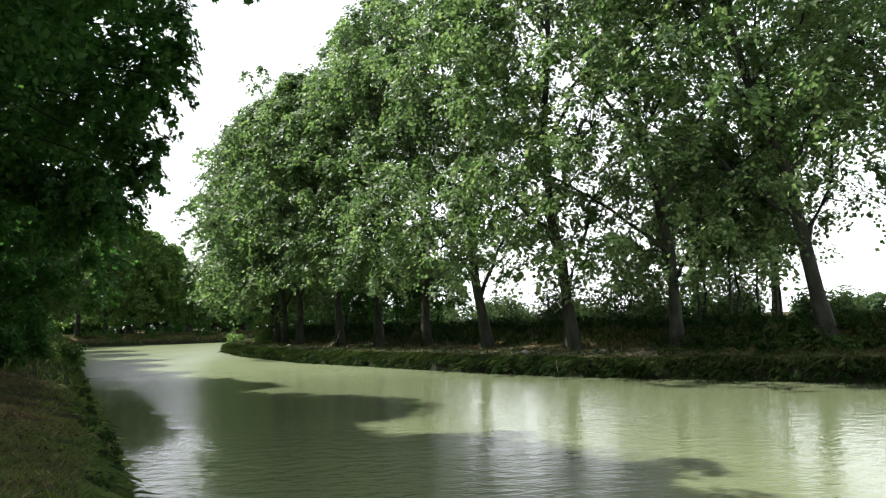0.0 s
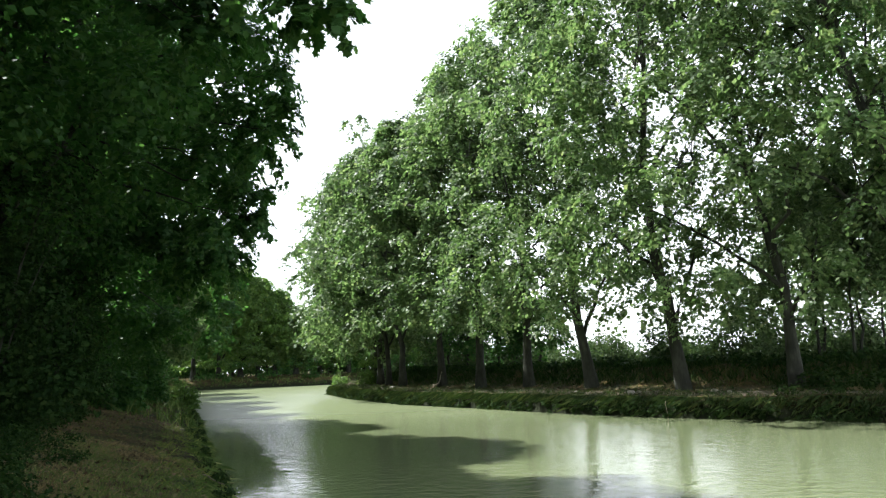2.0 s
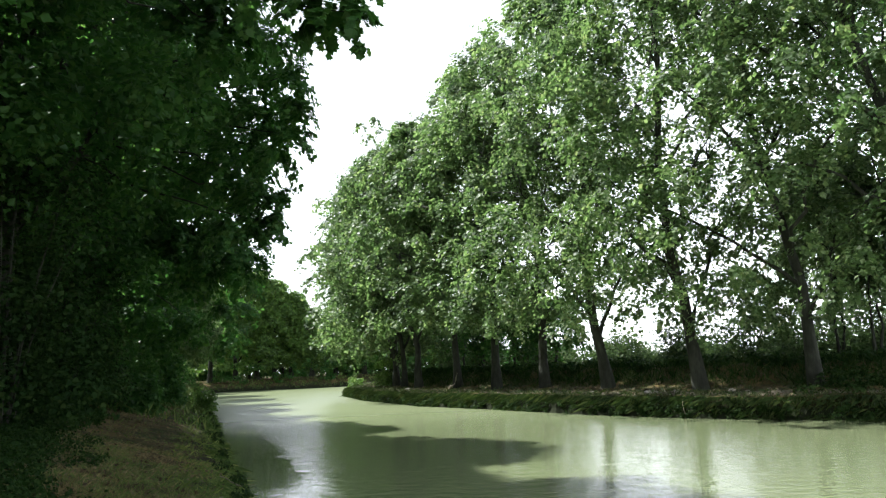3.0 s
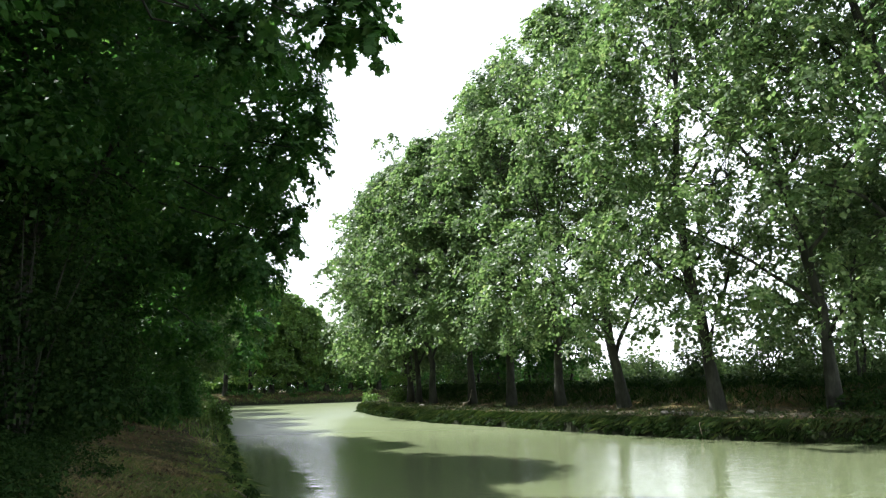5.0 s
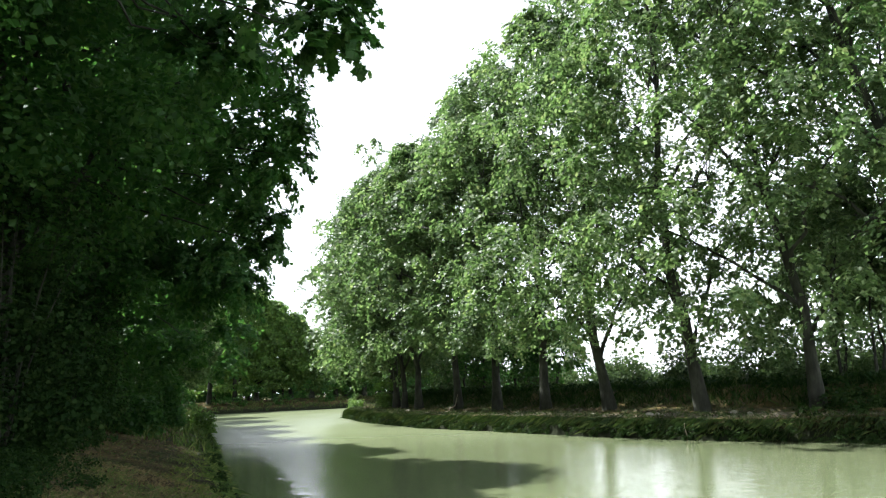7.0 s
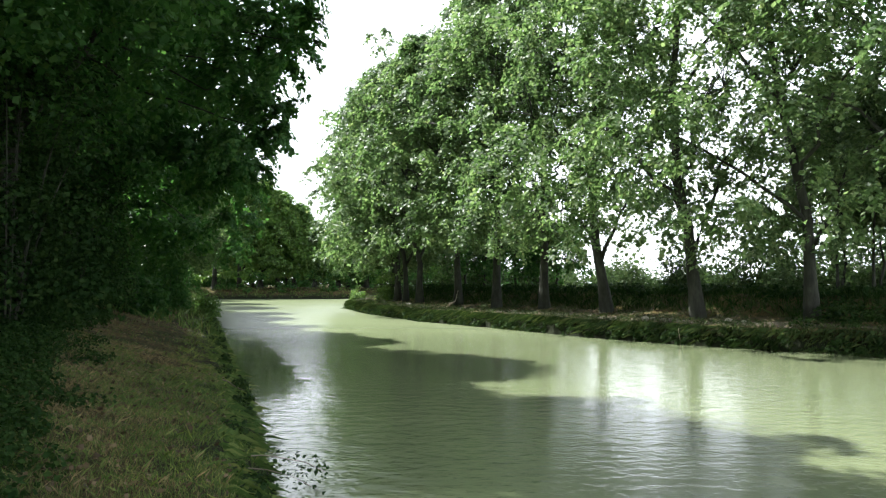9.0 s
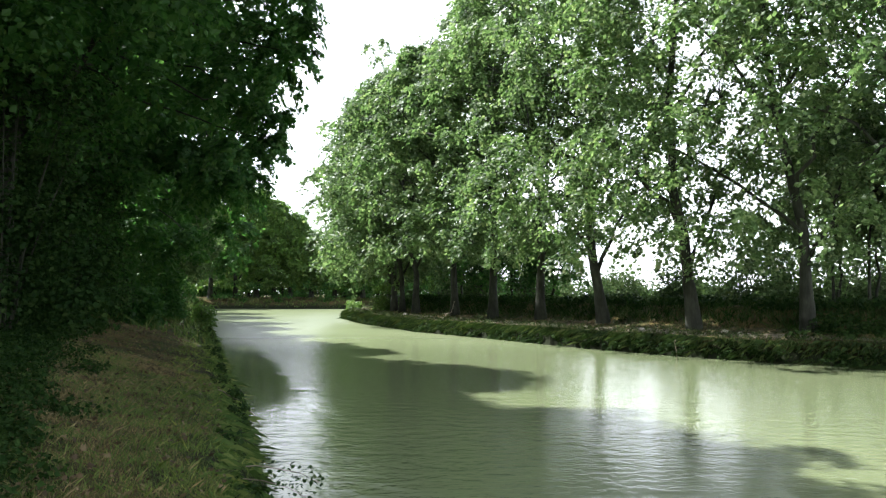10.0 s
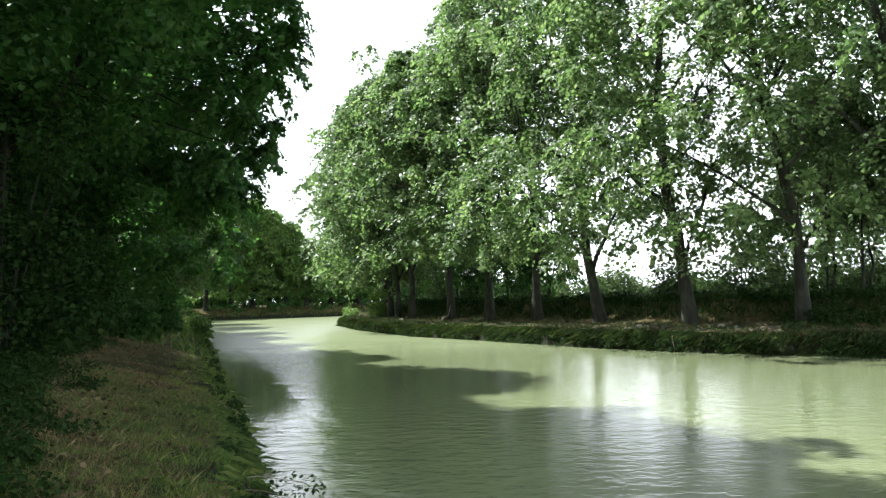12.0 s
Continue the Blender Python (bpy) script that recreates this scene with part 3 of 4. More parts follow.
# scrub on the far embankment; its near-black leaves carry the slope's shade as colour
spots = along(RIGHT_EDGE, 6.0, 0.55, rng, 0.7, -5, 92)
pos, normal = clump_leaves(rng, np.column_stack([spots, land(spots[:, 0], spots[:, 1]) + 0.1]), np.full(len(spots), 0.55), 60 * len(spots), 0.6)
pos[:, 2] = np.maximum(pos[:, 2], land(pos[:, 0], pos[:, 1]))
tagged(new("scrub", leaf_mesh("scrub", pos, 0.17 * rng.uniform(0.6, 1.4, len(pos)), normal, rng, SIMPLE, DEEP_SHADE_LEAF)), "low scrub on the embankment, shade put into its colour", "undergrowth", kind="stuff")

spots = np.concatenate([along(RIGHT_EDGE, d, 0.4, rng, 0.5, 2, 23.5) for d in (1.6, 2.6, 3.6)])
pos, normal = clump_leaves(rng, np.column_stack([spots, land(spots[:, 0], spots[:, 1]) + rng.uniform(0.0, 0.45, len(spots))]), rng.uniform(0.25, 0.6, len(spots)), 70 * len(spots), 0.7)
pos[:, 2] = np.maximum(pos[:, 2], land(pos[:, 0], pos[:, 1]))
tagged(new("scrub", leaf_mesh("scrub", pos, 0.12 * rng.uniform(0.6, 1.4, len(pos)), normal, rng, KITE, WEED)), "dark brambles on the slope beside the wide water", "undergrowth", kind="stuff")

spots = along(LEFT_EDGE[::-1], 13.5, 0.7, rng, 1.6, -12, 100)
spots = np.concatenate([spots, spots, spots])
pos, normal = clump_leaves(rng, np.column_stack([spots, land(spots[:, 0], spots[:, 1]) + rng.uniform(0.3, 7.5, len(spots))]), np.full(len(spots), 1.1), 90 * len(spots), 0.8)
pos[:, 2] = np.maximum(pos[:, 2], land(pos[:, 0], pos[:, 1]))
tagged(new("hedge", leaf_mesh("hedge", pos, 0.23 * rng.uniform(0.6, 1.4, len(pos)), normal, rng, KITE, LEAF_SHADE_TONE)), "dark overgrown hedge behind the near bank", "hedge", kind="stuff")

for k, (x, y, h, r) in enumerate([(13.5, 34.5, 2.6, 1.7), (15.6, 33.5, 2.2, 1.6), (17.8, 31.5, 2.0, 1.6), (11.4, 37.5, 2.0, 1.4), (20.5, 29.5, 1.5, 1.4), (10.5, 44.0, 2.0, 1.5), (24.0, 27.5, 1.5, 1.4), (5.5, 50.0, 3.2, 1.8), (2.5, 56.0, 3.0, 1.8), (0.5, 63.0, 3.0, 1.9)]):
    bush("leafy green bush behind the far embankment", (x, y), h, r, 700 + k, 2400, 0.14, FIELD)
for k, (x, y, h, r) in enumerate([(-10.4, 26.0, 1.4, 1.0), (-12.8, 28.0, 2.4, 1.5), (-13.2, 36.5, 2.4, 1.4), (-10.4, 15.5, 2.4, 1.5), (-13.0, 18.5, 2.8, 1.7), (-15.5, 24.0, 2.8, 1.7), (-9.6, 10.0, 2.4, 1.5), (-16.5, 41.0, 2.4, 1.5), (-13.6, 27.5, 3.0, 1.8), (-16.5, 33.5, 3.0, 1.8), (-12.2, 23.0, 2.4, 1.5)]):
    bush("leafy bush on the near bank, shade put into its leaf colour", (x, y), h, r, 730 + k, 2600, 0.16, LEAF_SHADE_TONE)
spots = along(LEFT_EDGE[::-1], 3.0, 0.6, rng, 0.8, 44, 125)
pos, normal = clump_leaves(rng, np.column_stack([spots, land(spots[:, 0], spots[:, 1]) + rng.uniform(0.1, 2.7, len(spots))]), np.full(len(spots), 0.7), 55 * len(spots), 0.8)
pos[:, 2] = np.maximum(pos[:, 2], land(pos[:, 0], pos[:, 1]))
tagged(new("scrub", leaf_mesh("scrub", pos, 0.25 * rng.uniform(0.6, 1.4, len(pos)), normal, rng, KITE, LEAF_SHADE_TONE)), "low scrub under the trees at the bend", "undergrowth", kind="stuff")
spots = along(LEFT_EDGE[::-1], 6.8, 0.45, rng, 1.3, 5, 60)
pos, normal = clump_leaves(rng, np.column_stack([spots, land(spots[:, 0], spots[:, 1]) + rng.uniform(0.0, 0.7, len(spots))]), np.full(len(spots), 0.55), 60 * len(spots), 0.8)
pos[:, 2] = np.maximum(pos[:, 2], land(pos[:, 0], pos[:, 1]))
tagged(new("scrub", leaf_mesh("scrub", pos, 0.14 * rng.uniform(0.6, 1.4, len(pos)), normal, rng, SIMPLE, DEEP_SHADE_LEAF)), "brambles and nettles at the foot of the near trees, shade put into their colour", "undergrowth", kind="stuff")
# low weeds whose near-black colour carries the bank's shade
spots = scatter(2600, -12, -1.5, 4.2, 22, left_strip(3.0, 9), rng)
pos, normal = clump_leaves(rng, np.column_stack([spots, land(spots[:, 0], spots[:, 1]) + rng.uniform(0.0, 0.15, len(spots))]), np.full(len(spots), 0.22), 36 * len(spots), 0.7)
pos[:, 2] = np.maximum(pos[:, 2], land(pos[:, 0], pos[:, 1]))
tagged(new("weeds", leaf_mesh("weeds", pos, 0.06 * rng.uniform(0.6, 1.4, len(pos)), normal, rng, KITE, DEEP_SHADE_LEAF)), "low weeds on the near bank, shade put into their colour", "weeds", kind="stuff")
for k, (x, y, h, r) in enumerate([(14.0, 54.0, 1.7, 2.2), (17.5, 51.0, 2.2, 2.4), (21.0, 48.0, 1.7, 2.2), (11.0, 58.0, 2.0, 2.4), (25.0, 45.0, 2.2, 2.4), (8.5, 60.0, 1.6, 2.0), (29.0, 41.0, 2.0, 2.3), (13.5, 63.0, 2.4, 2.4)]):
    bush("olive-green field bush beyond the far bank", (x, y), h, r, 770 + k, 2600, 0.2, FIELD, 9)
# near-black leaves lay the near bank's shade on as colour, with a ragged border
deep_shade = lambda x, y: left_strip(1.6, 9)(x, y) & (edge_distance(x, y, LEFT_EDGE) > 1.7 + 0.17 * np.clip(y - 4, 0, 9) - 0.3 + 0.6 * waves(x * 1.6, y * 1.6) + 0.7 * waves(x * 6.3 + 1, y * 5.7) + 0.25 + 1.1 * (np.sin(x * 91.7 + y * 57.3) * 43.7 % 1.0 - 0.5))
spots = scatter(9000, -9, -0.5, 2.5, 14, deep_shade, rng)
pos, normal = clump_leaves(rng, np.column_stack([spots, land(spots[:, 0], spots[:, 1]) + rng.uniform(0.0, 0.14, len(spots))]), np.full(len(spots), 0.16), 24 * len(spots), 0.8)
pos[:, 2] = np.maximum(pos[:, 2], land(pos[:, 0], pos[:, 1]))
tagged(new("weeds", leaf_mesh("weeds", pos, 0.043 * rng.uniform(0.6, 1.5, len(pos)), normal, rng, KITE, DEEP_SHADE_LEAF)), "ground ivy on the near bank, shade put into its colour", "weeds", kind="stuff")
# elder bushes coloured nearly black for the shade they stand in
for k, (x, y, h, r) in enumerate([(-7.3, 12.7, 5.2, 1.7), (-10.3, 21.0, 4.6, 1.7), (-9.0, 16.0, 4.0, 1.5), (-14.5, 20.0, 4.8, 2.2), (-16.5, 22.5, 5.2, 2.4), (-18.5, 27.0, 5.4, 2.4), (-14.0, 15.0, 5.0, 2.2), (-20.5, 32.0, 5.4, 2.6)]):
    bush("tall elder bush in the hedge behind the near trees, shade put into its colour", (x, y), h, r, 790 + k, 9000, 0.095, DEEP_SHADE_LEAF, 9)
for k, (x, y, h, r) in enumerate([(16.0, 31.0, 2.6, 1.4), (17.3, 30.4, 2.8, 1.5), (14.6, 32.0, 2.3, 1.3)]):
    bush("loose leafy bush among the saplings", (x, y), h, r, 785 + k, 1300, 0.15, LEAF, 8)
# a light-green bush at the water's edge
bush("light green bush at the water's edge", (-12.6, 40.2), 1.3, 0.9, 760, 1500, 0.13, LEAF_SUNLIT_TONE, 6)


def sapling(base, height, seed):
    """A thin upright stem with a few short side shoots and a narrow crown."""
    tree("sapling", "thin young tree behind the far embankment", "tree", "saplings", base, height, 1.7, height * 0.25, (0.1, 0.1), (0, 0), 0.06, seed, 50, 4200, 0.16, LEAF, clump_r=(0.45, 0.9), limbs=4, sprays=True)


for k, (x, y, h) in enumerate([(14.3, 30.6, 9.0), (15.7, 30.6, 8.5), (15.5, 28.0, 9.0), (15.0, 29.6, 9.5), (16.2, 28.8, 8.0), (17.2, 27.6, 9.0), (18.0, 28.6, 8.5), (16.7, 28.0, 7.5)]):
    sapling((x, y), h, 800 + k)

# a thicket behind the near part of the far row
for k, (x, y, h, r) in enumerate([(17.0, 34.0, 10.5, 3.4), (20.0, 32.0, 14.0, 3.8), (28.5, 22.5, 15.0, 4.2), (18.5, 37.0, 11.0, 3.4), (5.5, 54.0, 7.0, 2.8), (3.0, 62.0, 8.0, 3.0)]):
    tree("young_tree", "slender leafy tree in the thicket behind the plane trees", "tree", "thicket trees", (x, y), h, r, 2.2, (0.3, 0.2), (0, 0), 0.12, 850 + k, 90, 4500, 0.18, LEAF, clump_r=(0.45, 0.9), limbs=6)

for k, (x, y, h, r) in enumerate([(18.8, 30.2, 18.0, 5.0), (22.5, 26.0, 18.5, 4.8)]):
    tree("dark_tree", "tall dark tree behind the far row of planes", "tree", "dark trees behind the far row", (x, y), h, r, 6.0, (0.3, 0.2), (0, 0), 0.2, 880 + k, 260, 11000, 0.18, LEAF_SHADE_TONE, outline=KITE, clump_r=(0.5, 1.2), limbs=9, sprays=True, taper=2.6)

for k, (x, y, h) in enumerate([(6.4, 45.5, 5.0), (4.4, 49.5, 6.4), (2.6, 54.5, 6.0), (1.4, 59.5, 6.6), (0.6, 66.0, 6.4)]):
    tree("young_tree", "low dark tree behind the far row of planes", "tree", "low trees behind the far row", (x, y), h, 2.9, 0.7, (0.2, 0.1), (0, 0), 0.1, 1000 + k, 60, 3400, 0.2, LEAF_SHADE_TONE, outline=KITE, clump_r=(0.5, 1.0), limbs=6, sprays=True)

# a hedge across the view beyond the bend
spots = np.column_stack([rng.uniform(-62, 22, 520), rng.uniform(134, 138, 520)])
pos, normal = clump_leaves(rng, np.column_stack([spots, land(spots[:, 0], spots[:, 1]) + rng.uniform(0.2, 4.2, len(spots))]), np.full(len(spots), 1.3), 26 * len(spots), 0.8)
tagged(new("hedge", leaf_mesh("hedge", pos, 0.6 * rng.uniform(0.6, 1.4, len(pos)), normal, rng, KITE, FIELD)), "dull green hedge beyond the bend of the canal", "hedge", kind="stuff")

# hedgerow trees across the fields
for k in range(34):
    a = radians(-12 + k * 2.1 + rng.uniform(-0.8, 0.8))
    d = rng.uniform(130, 260)
    tree("hedgerow_tree", "small hazy tree across the fields", "tree", "hedgerow trees", (d * math.sin(a) + 10, d * math.cos(a)), rng.uniform(3.4, 6.0) * d / 180, rng.uniform(2.4, 3.6) * d / 180, 0.3, (0, 0), (0, 0), 0.15, 900 + k, 26, 700, 0.9, FIELD, clump_r=(0.9, 1.7), limbs=4)


# ---- grass and litter ----
def blades(name, label, spots, height, width, mat, rng, lean=0.5):
    n = len(spots)
    z = land(spots[:, 0], spots[:, 1])
    a = rng.uniform(0, 2 * np.pi, n)
    u = np.stack([np.cos(a), np.sin(a), np.zeros(n)], -1)
    bend_to = rng.normal(0, lean, (n, 3)) * [1, 1, 0.15]
    h = height * rng.uniform(0.5, 1.3, n)
    o = BLADE
    up = o[:, 1][None, :, None] * np.array([0, 0, 1.0]) + (o[:, 1] ** 1.8)[None, :, None] * bend_to[:, None]
    p = np.column_stack([spots, z - 0.02])[:, None] + up * h[:, None, None] + (o[:, 0] * width)[None, :, None] * u[:, None]
    me = mesh_from(name, p.reshape(-1, 3), np.arange(n * 5), np.arange(n) * 5, mat)
    return tagged(new(name, me), label, "grass", kind="stuff")


def hanging(name, label, line, y0, y1, count, length, width, mat, rng):
    """Blades that spill over a bank's edge towards the water."""
    base = along(line, 0.3, 0.05, rng, 0.3, y0, y1)
    base = base[rng.integers(0, len(base), count)] + rng.normal(0, 0.08, (count, 2))
    e = 0.05
    d0 = edge_distance(base[:, 0], base[:, 1], line)
    out = -np.column_stack([edge_distance(base[:, 0] + e, base[:, 1], line) - d0, edge_distance(base[:, 0], base[:, 1] + e, line) - d0]) / e
    keep = ~in_canal(base[:, 0], base[:, 1])
    base, out = base[keep], out[keep] + rng.normal(0, 0.6, (keep.sum(), 2))
    n = len(base)
    h = length * rng.uniform(0.4, 1.3, n)
    t = BLADE[:, 1]
    rise = 0.55 * t - 0.95 * t ** 2.2
    p = np.column_stack([base, land(base[:, 0], base[:, 1]) - 0.02])[:, None] + np.concatenate([out[:, None] * (t ** 1.3)[None, :, None] * 0.75, np.repeat(rise[None, :, None], n, 0)], -1) * h[:, None, None]
    side = np.column_stack([-out[:, 1], out[:, 0], np.zeros(n)])
    p = p + (BLADE[:, 0] * width)[None, :, None] * side[:, None]
    p[..., 2] = np.maximum(p[..., 2], 0.01)
    me = mesh_from(name, p.reshape(-1, 3), np.arange(n * 5), np.arange(n) * 5, mat)
    return tagged(new(name, me), label, "grass", kind="stuff")


blades("grass", "green grass fringe along the near water's edge", tufts(scatter(14000, -8, 6, -14, 24, left_strip(0.1, 1.2), rng), 7, 0.06, rng), 0.11, 0.008, FRINGE, rng, 0.8)
blades("dry_grass", "fine dry grass on the near bank", tufts(scatter(22000, -8, 0.5, 3.5, 15, patches(left_strip(0.5, 6), 1, -0.5), rng), 6, 0.06, rng), 0.07, 0.005, STRAW, rng, 0.8)
blades("grass", "fine short grass on the near bank", tufts(scatter(30000, -8, 0.5, 3.5, 15, patches(left_strip(0.1, 6), -1, -0.4), rng), 5, 0.06, rng), 0.08, 0.0045, GRASS, rng, 0.7)
blades("dry_grass", "dry straw-coloured grass on the near bank", tufts(scatter(26000, -14, 6, -14, 26, patches(left_strip(0.6, 8), 1, -0.6), rng), 4, 0.07, rng), 0.07, 0.0045, STRAW, rng, 0.7)
blades("grass", "short green grass among the straw of the near bank", tufts(scatter(14000, -14, 6, -14, 30, patches(left_strip(0.2, 9), -1, -0.05), rng), 4, 0.08, rng), 0.1, 0.0065, GRASS, rng, 0.7)
blades("grass", "grass on the near bank farther along the canal", tufts(scatter(26000, -42, 25, 24, 128, left_strip(0, 5), rng), 4, 0.14, rng), 0.35, 0.045, GRASS, rng, 0.6)
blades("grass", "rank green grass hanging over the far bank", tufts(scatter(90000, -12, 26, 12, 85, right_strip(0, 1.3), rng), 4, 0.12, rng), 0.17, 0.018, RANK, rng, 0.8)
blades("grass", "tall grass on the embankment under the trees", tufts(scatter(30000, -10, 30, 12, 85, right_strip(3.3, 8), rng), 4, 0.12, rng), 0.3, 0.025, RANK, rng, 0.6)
# a second, near-black grass puts the trees' shade on the slope as colour
blades("grass", "dense grass on the slope behind the far trees, shade put into its colour", tufts(scatter(60000, -10, 32, 10, 85, right_strip(3.7, 6.4), rng), 4, 0.1, rng), 0.32, 0.03, DEEP_SHADE_LEAF, rng, 0.6)
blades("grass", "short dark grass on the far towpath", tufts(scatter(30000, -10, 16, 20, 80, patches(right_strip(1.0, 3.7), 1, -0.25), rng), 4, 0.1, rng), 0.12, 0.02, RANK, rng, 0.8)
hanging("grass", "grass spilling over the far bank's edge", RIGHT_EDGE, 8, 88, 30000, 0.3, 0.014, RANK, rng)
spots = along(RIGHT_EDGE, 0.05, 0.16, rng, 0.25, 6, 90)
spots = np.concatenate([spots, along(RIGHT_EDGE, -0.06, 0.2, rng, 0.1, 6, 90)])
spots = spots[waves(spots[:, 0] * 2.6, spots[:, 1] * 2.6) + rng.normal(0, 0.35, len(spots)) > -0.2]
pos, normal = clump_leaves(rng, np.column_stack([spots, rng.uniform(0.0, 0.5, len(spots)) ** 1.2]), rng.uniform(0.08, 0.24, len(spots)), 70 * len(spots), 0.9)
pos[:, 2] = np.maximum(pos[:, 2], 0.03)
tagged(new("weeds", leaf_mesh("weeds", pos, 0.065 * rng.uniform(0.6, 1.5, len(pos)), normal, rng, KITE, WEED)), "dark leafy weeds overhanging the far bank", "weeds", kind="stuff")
spots = along(LEFT_EDGE[::-1], 0.4, 0.25, rng, 0.3, 4.5, 60)
spots = spots[rng.uniform(0, 1, len(spots)) < 0.6]
pos, normal = clump_leaves(rng, np.column_stack([spots, rng.uniform(0.1, 0.36, len(spots))]), rng.uniform(0.08, 0.18, len(spots)), 60 * len(spots), 0.9)
pos[:, 2] = np.maximum(pos[:, 2], 0.03)
tagged(new("weeds", leaf_mesh("weeds", pos, 0.06 * rng.uniform(0.6, 1.5, len(pos)), normal, rng, KITE, WEED)), "small leafy weeds along the near water's edge", "weeds", kind="stuff")
hanging("grass", "grass spilling over the near water's edge", LEFT_EDGE[::-1], 4.2, 60, 8000, 0.2, 0.007, GRASS, rng)
spots = scatter(11000, -12, 13, 23, 80, right_strip(0.9, 3.7), rng)
pos = np.column_stack([spots, land(spots[:, 0], spots[:, 1]) + 0.03])
tagged(new("leaf_litter", leaf_mesh("leaf_litter", pos, rng.uniform(0.08, 0.2, len(pos)), rng.normal(0, 0.35, (len(pos), 3)) + [0, 0, 1], rng, SIMPLE, LITTER)), "brown fallen plane leaves under the trees", "leaf litter", kind="stuff")
spots = scatter(1500, -8, 0, 3.5, 14, left_strip(0.4, 5), rng)
pos = np.column_stack([spots, land(spots[:, 0], spots[:, 1]) + 0.07])
tagged(new("leaf_litter", leaf_mesh("leaf_litter", pos, rng.uniform(0.03, 0.075, len(pos)), rng.normal(0, 0.5, (len(pos), 3)) + [0, 0, 1], rng, LOBED, LITTER)), "curled brown plane leaves lying in the near grass", "leaf litter", kind="stuff")
spots = scatter(30000, -14, 6, -14, 26, left_strip(0.8, 8), rng)
pos = np.column_stack([spots, land(spots[:, 0], spots[:, 1]) + 0.03])
tagged(new("leaf_litter", leaf_mesh("leaf_litter", pos, rng.uniform(0.025, 0.075, len(pos)), rng.normal(0, 0.4, (len(pos), 3)) + [0, 0, 1], rng, SIMPLE, LITTER)), "brown fallen leaves on the near bank", "leaf litter", kind="stuff")


# ---- the far bank's path, stones and sticks ----
def path_material():
    m, nt, p = material("dusty_path")
    a = ramp(nt, noise_fac(nt, 1.2, 5), [(0.35, (0.075, 0.06, 0.038)), (0.65, (0.19, 0.15, 0.105))])
    nt.links.new(a, p.inputs["Base Color"])
    p.inputs["Roughness"].default_value = 0.95
    bump(nt, p, noise_fac(nt, 18, 5), 0.6, 0.03)
    return m


DUST = path_material()


def path_strip():
    rng = np.random.default_rng(5)
    inner, outer = [], []
    for (ax, ay), (bx, by) in zip(RIGHT_EDGE[5:-6], RIGHT_EDGE[6:-5]):
        n = np.array([by - ay, ax - bx])
        length = np.linalg.norm(n)
        n /= length
        for t in np.arange(0, 1, 0.4 / length):
            x, y = ax + t * (bx - ax), ay + t * (by - ay)
            inner.append((x + n[0] * 0.8, y + n[1] * 0.8))
            outer.append((x + n[0] * 2.0, y + n[1] * 2.0))
    rows = []
    for w in np.linspace(0, 1, 5):
        xy = np.array(inner) * (1 - w) + np.array(outer) * w
        if w in (0, 1):
            xy = xy + rng.normal(0, 0.06, xy.shape)
        rows.append(np.column_stack([xy, land(xy[:, 0], xy[:, 1]) + (0.03 if 0 < w < 1 else -0.01)]))
    v = np.stack(rows, 1)
    n, m = v.shape[:2]
    i, j = np.meshgrid(np.arange(n - 1), np.arange(m - 1), indexing="ij")
    f = np.stack([i * m + j, i * m + j + 1, (i + 1) * m + j + 1, (i + 1) * m + j], -1).reshape(-1, 4)
    return tagged(new("path", quads("path", v.reshape(-1, 3), f, DUST)), "dusty footpath under the trees of the far bank", "path", kind="structure")


path_strip()


def stone(x, y, size, seed):
    rng = np.random.default_rng(seed)
    bm = bmesh.new()
    bmesh.ops.create_icosphere(bm, subdivisions=2, radius=0.5)
    k = rng.uniform(0, 9)
    for v in bm.verts:
        v.co *= 1 + 0.35 * noise.noise(v.co * 2.2 + Vector((k, k, 0)))
        v.co = Vector((v.co.x * size, v.co.y * size * 0.7, v.co.z * size * 0.5))
    me = bpy.data.meshes.new("stone")
    bm.to_mesh(me)
    bm.free()
    me.materials.append(STONE)
    ob = tagged(new("stone", me), "pale weathered stone on the far bank", "stone", "stones on the far bank")
    ob.matrix_world = pose(x, y, float(land(x, y)) + size * 0.16, 0, 0, rng.uniform(0, 360))
    return ob


for k, (x, y, d) in enumerate([(7.2, 28.0, 0.42), (7.5, 28.1, 0.28), (5.8, 31.2, 0.22), (9.7, 26.6, 0.3), (10.0, 26.0, 0.22), (3.2, 36.6, 0.26), (-2.4, 47.5, 0.35)]):
    stone(x, y, d, 40 + k)


def stick(label, points, radius, seed, mat=None, category="branch"):
    rng = np.random.default_rng(seed)
    p = bezier(*[np.array(q, float) for q in points], 8)
    p[1:-1] += rng.normal(0, radius * 0.8, (6, 3))
    v, f = tube(p, np.linspace(radius, radius * 0.5, 8), 6, rng, 0.1)
    me = quads("branch", v, f, mat or BARK)
    return tagged(new("branch", me), label, category, "fallen branches")


def wood_material():
    m, nt, p = material("dead_wood")
    nt.links.new(ramp(nt, noise_fac(nt, 20, 4, (1, 1, 0.3)), [(0.3, (0.16, 0.13, 0.09)), (0.7, (0.32, 0.28, 0.21))]), p.inputs["Base Color"])
    p.inputs["Roughness"].default_value = 0.9
    return m


DEAD_WOOD = wood_material()


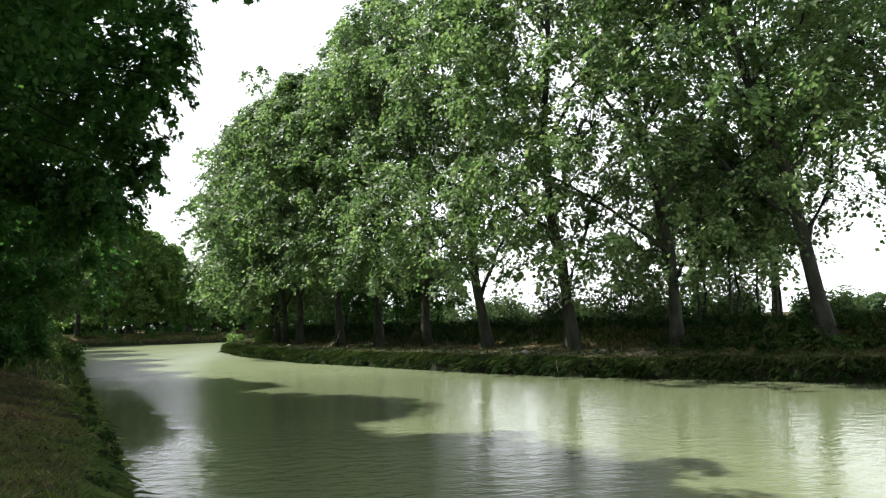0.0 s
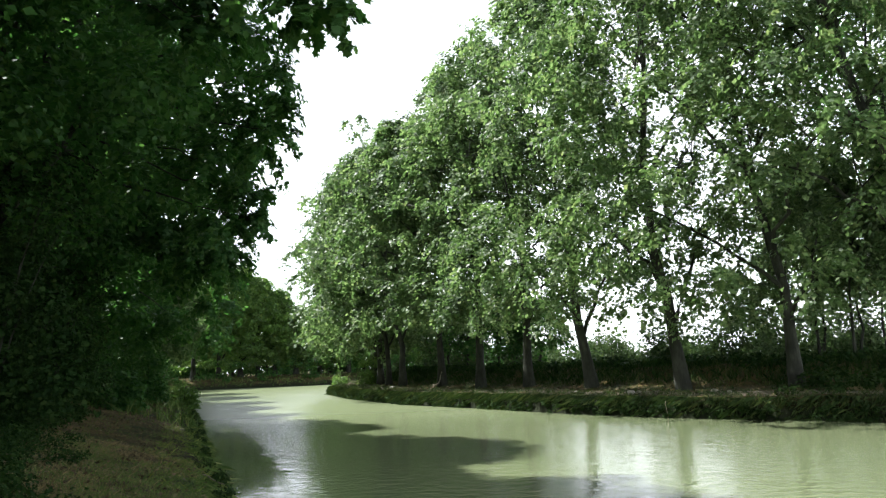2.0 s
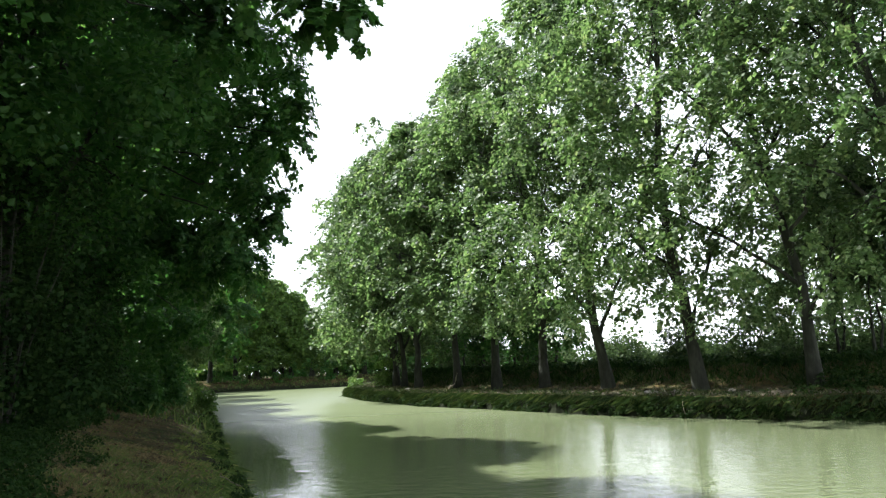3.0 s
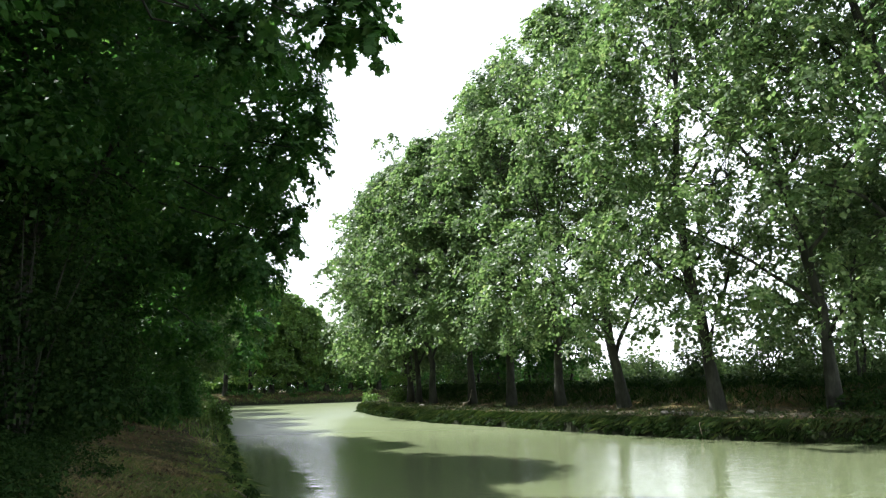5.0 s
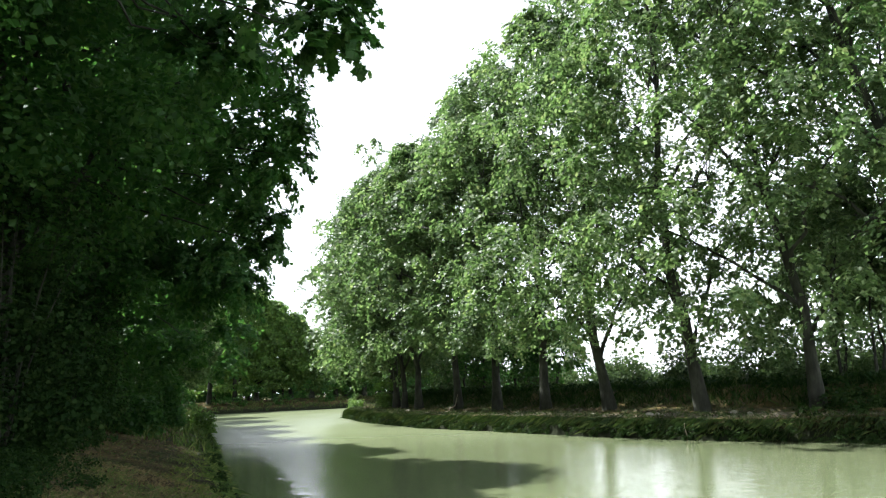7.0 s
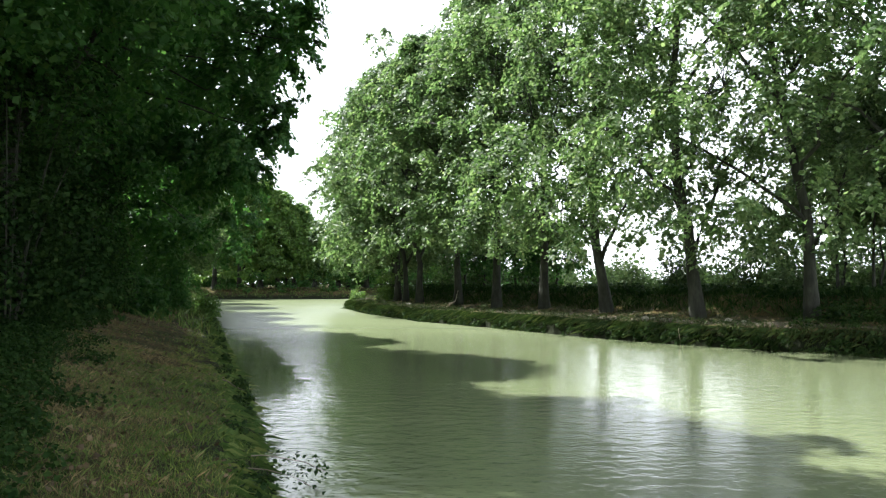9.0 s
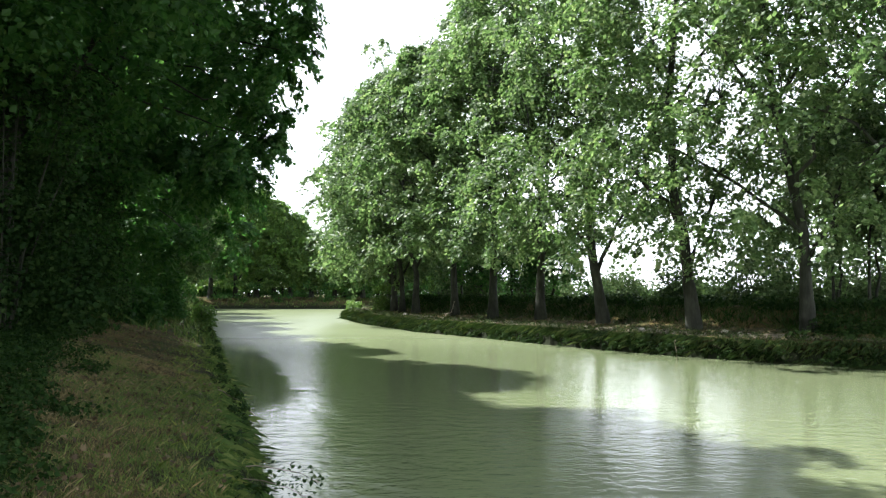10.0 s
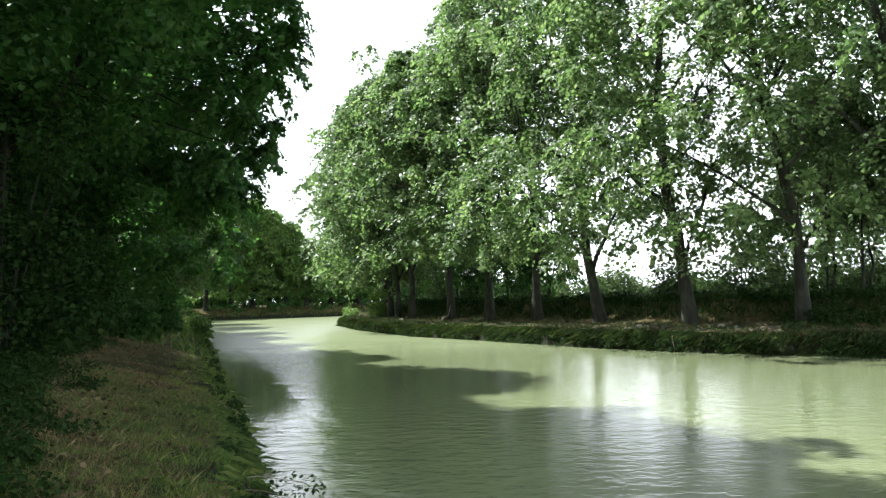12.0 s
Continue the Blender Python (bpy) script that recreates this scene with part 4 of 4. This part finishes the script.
def shoot(label, points, radius, seed, leaves=0, leaf_size=0.06):
    """A bare or leafy stick."""
    ob = stick(label, points, radius, seed, DEAD_WOOD)
    if leaves:
        r = np.random.default_rng(seed)
        p = bezier(*[np.array(q, float) for q in points], 10)[3:]
        pos = p[r.integers(0, len(p), leaves)] + r.normal(0, 0.07, (leaves, 3))
        tagged(child("leaf_spray", leaf_mesh("leaf_spray", pos, leaf_size * r.uniform(0.6, 1.3, leaves), r.normal(0, 0.5, (leaves, 3)) + [0, 0, 0.8], r, SIMPLE, WEED), ob), kind="stuff")
    return ob


shoot("leafy twig hanging over the near water", [(-1.95, 7.7, 0.3), (-1.6, 7.8, 0.3), (-1.25, 7.9, 0.1)], 0.007, 61, 70, 0.05)
shoot("leafy twig hanging over the near water", [(-1.9, 7.4, 0.25), (-1.55, 7.3, 0.28), (-1.25, 7.2, 0.12)], 0.006, 62, 50, 0.045)
shoot("pale bare stick lying at the water's edge", [(-3.2, 11.3, 0.3), (-2.8, 11.0, 0.2), (-2.5, 10.6, 0.0)], 0.014, 64)
shoot("pale bare stick lying at the water's edge", [(-3.9, 13.4, 0.35), (-3.5, 13.2, 0.25), (-3.1, 12.8, 0.0)], 0.012, 65)
for k in range(6):
    x, y = -13.2 - 0.5 * k, 38.0 + 1.1 * k
    z = float(land(x, y))
    shoot("thin pale stem leaning on the near bank", [(x, y, z - 0.05), (x + 0.1, y, z + 0.9), (x + (-0.5 if k % 2 else 0.4), y, z + 1.7 + 0.1 * k)], 0.03, 70 + k)
# roots, suckers and a stake on the far bank
for k, (x, y, dx) in enumerate([(0.6, 43.2, 0.7)]):
    z = float(land(x, y))
    shoot("pale root sucker at the foot of a plane tree", [(x - dx, y, z - 0.03), (x - dx * 0.2, y - 0.1, z + 0.1), (x, y + 0.1, z + 0.9)], 0.05, 80 + k)
shoot("pale wooden stake in the far bank", [(7.75, 25.7, -0.2), (7.72, 25.68, 0.2), (7.7, 25.65, 0.55)], 0.024, 90)
bush("light green sapling on the lit tip of the far bank", (-4.6, 60.0), 2.6, 1.0, 95, 1600, 0.16, LEAF_SUNLIT_TONE, 6)
bush("light green weeds at the tip of the far bank", (-8.0, 68.0), 0.8, 0.8, 96, 900, 0.12, LEAF_SUNLIT_TONE, 5)
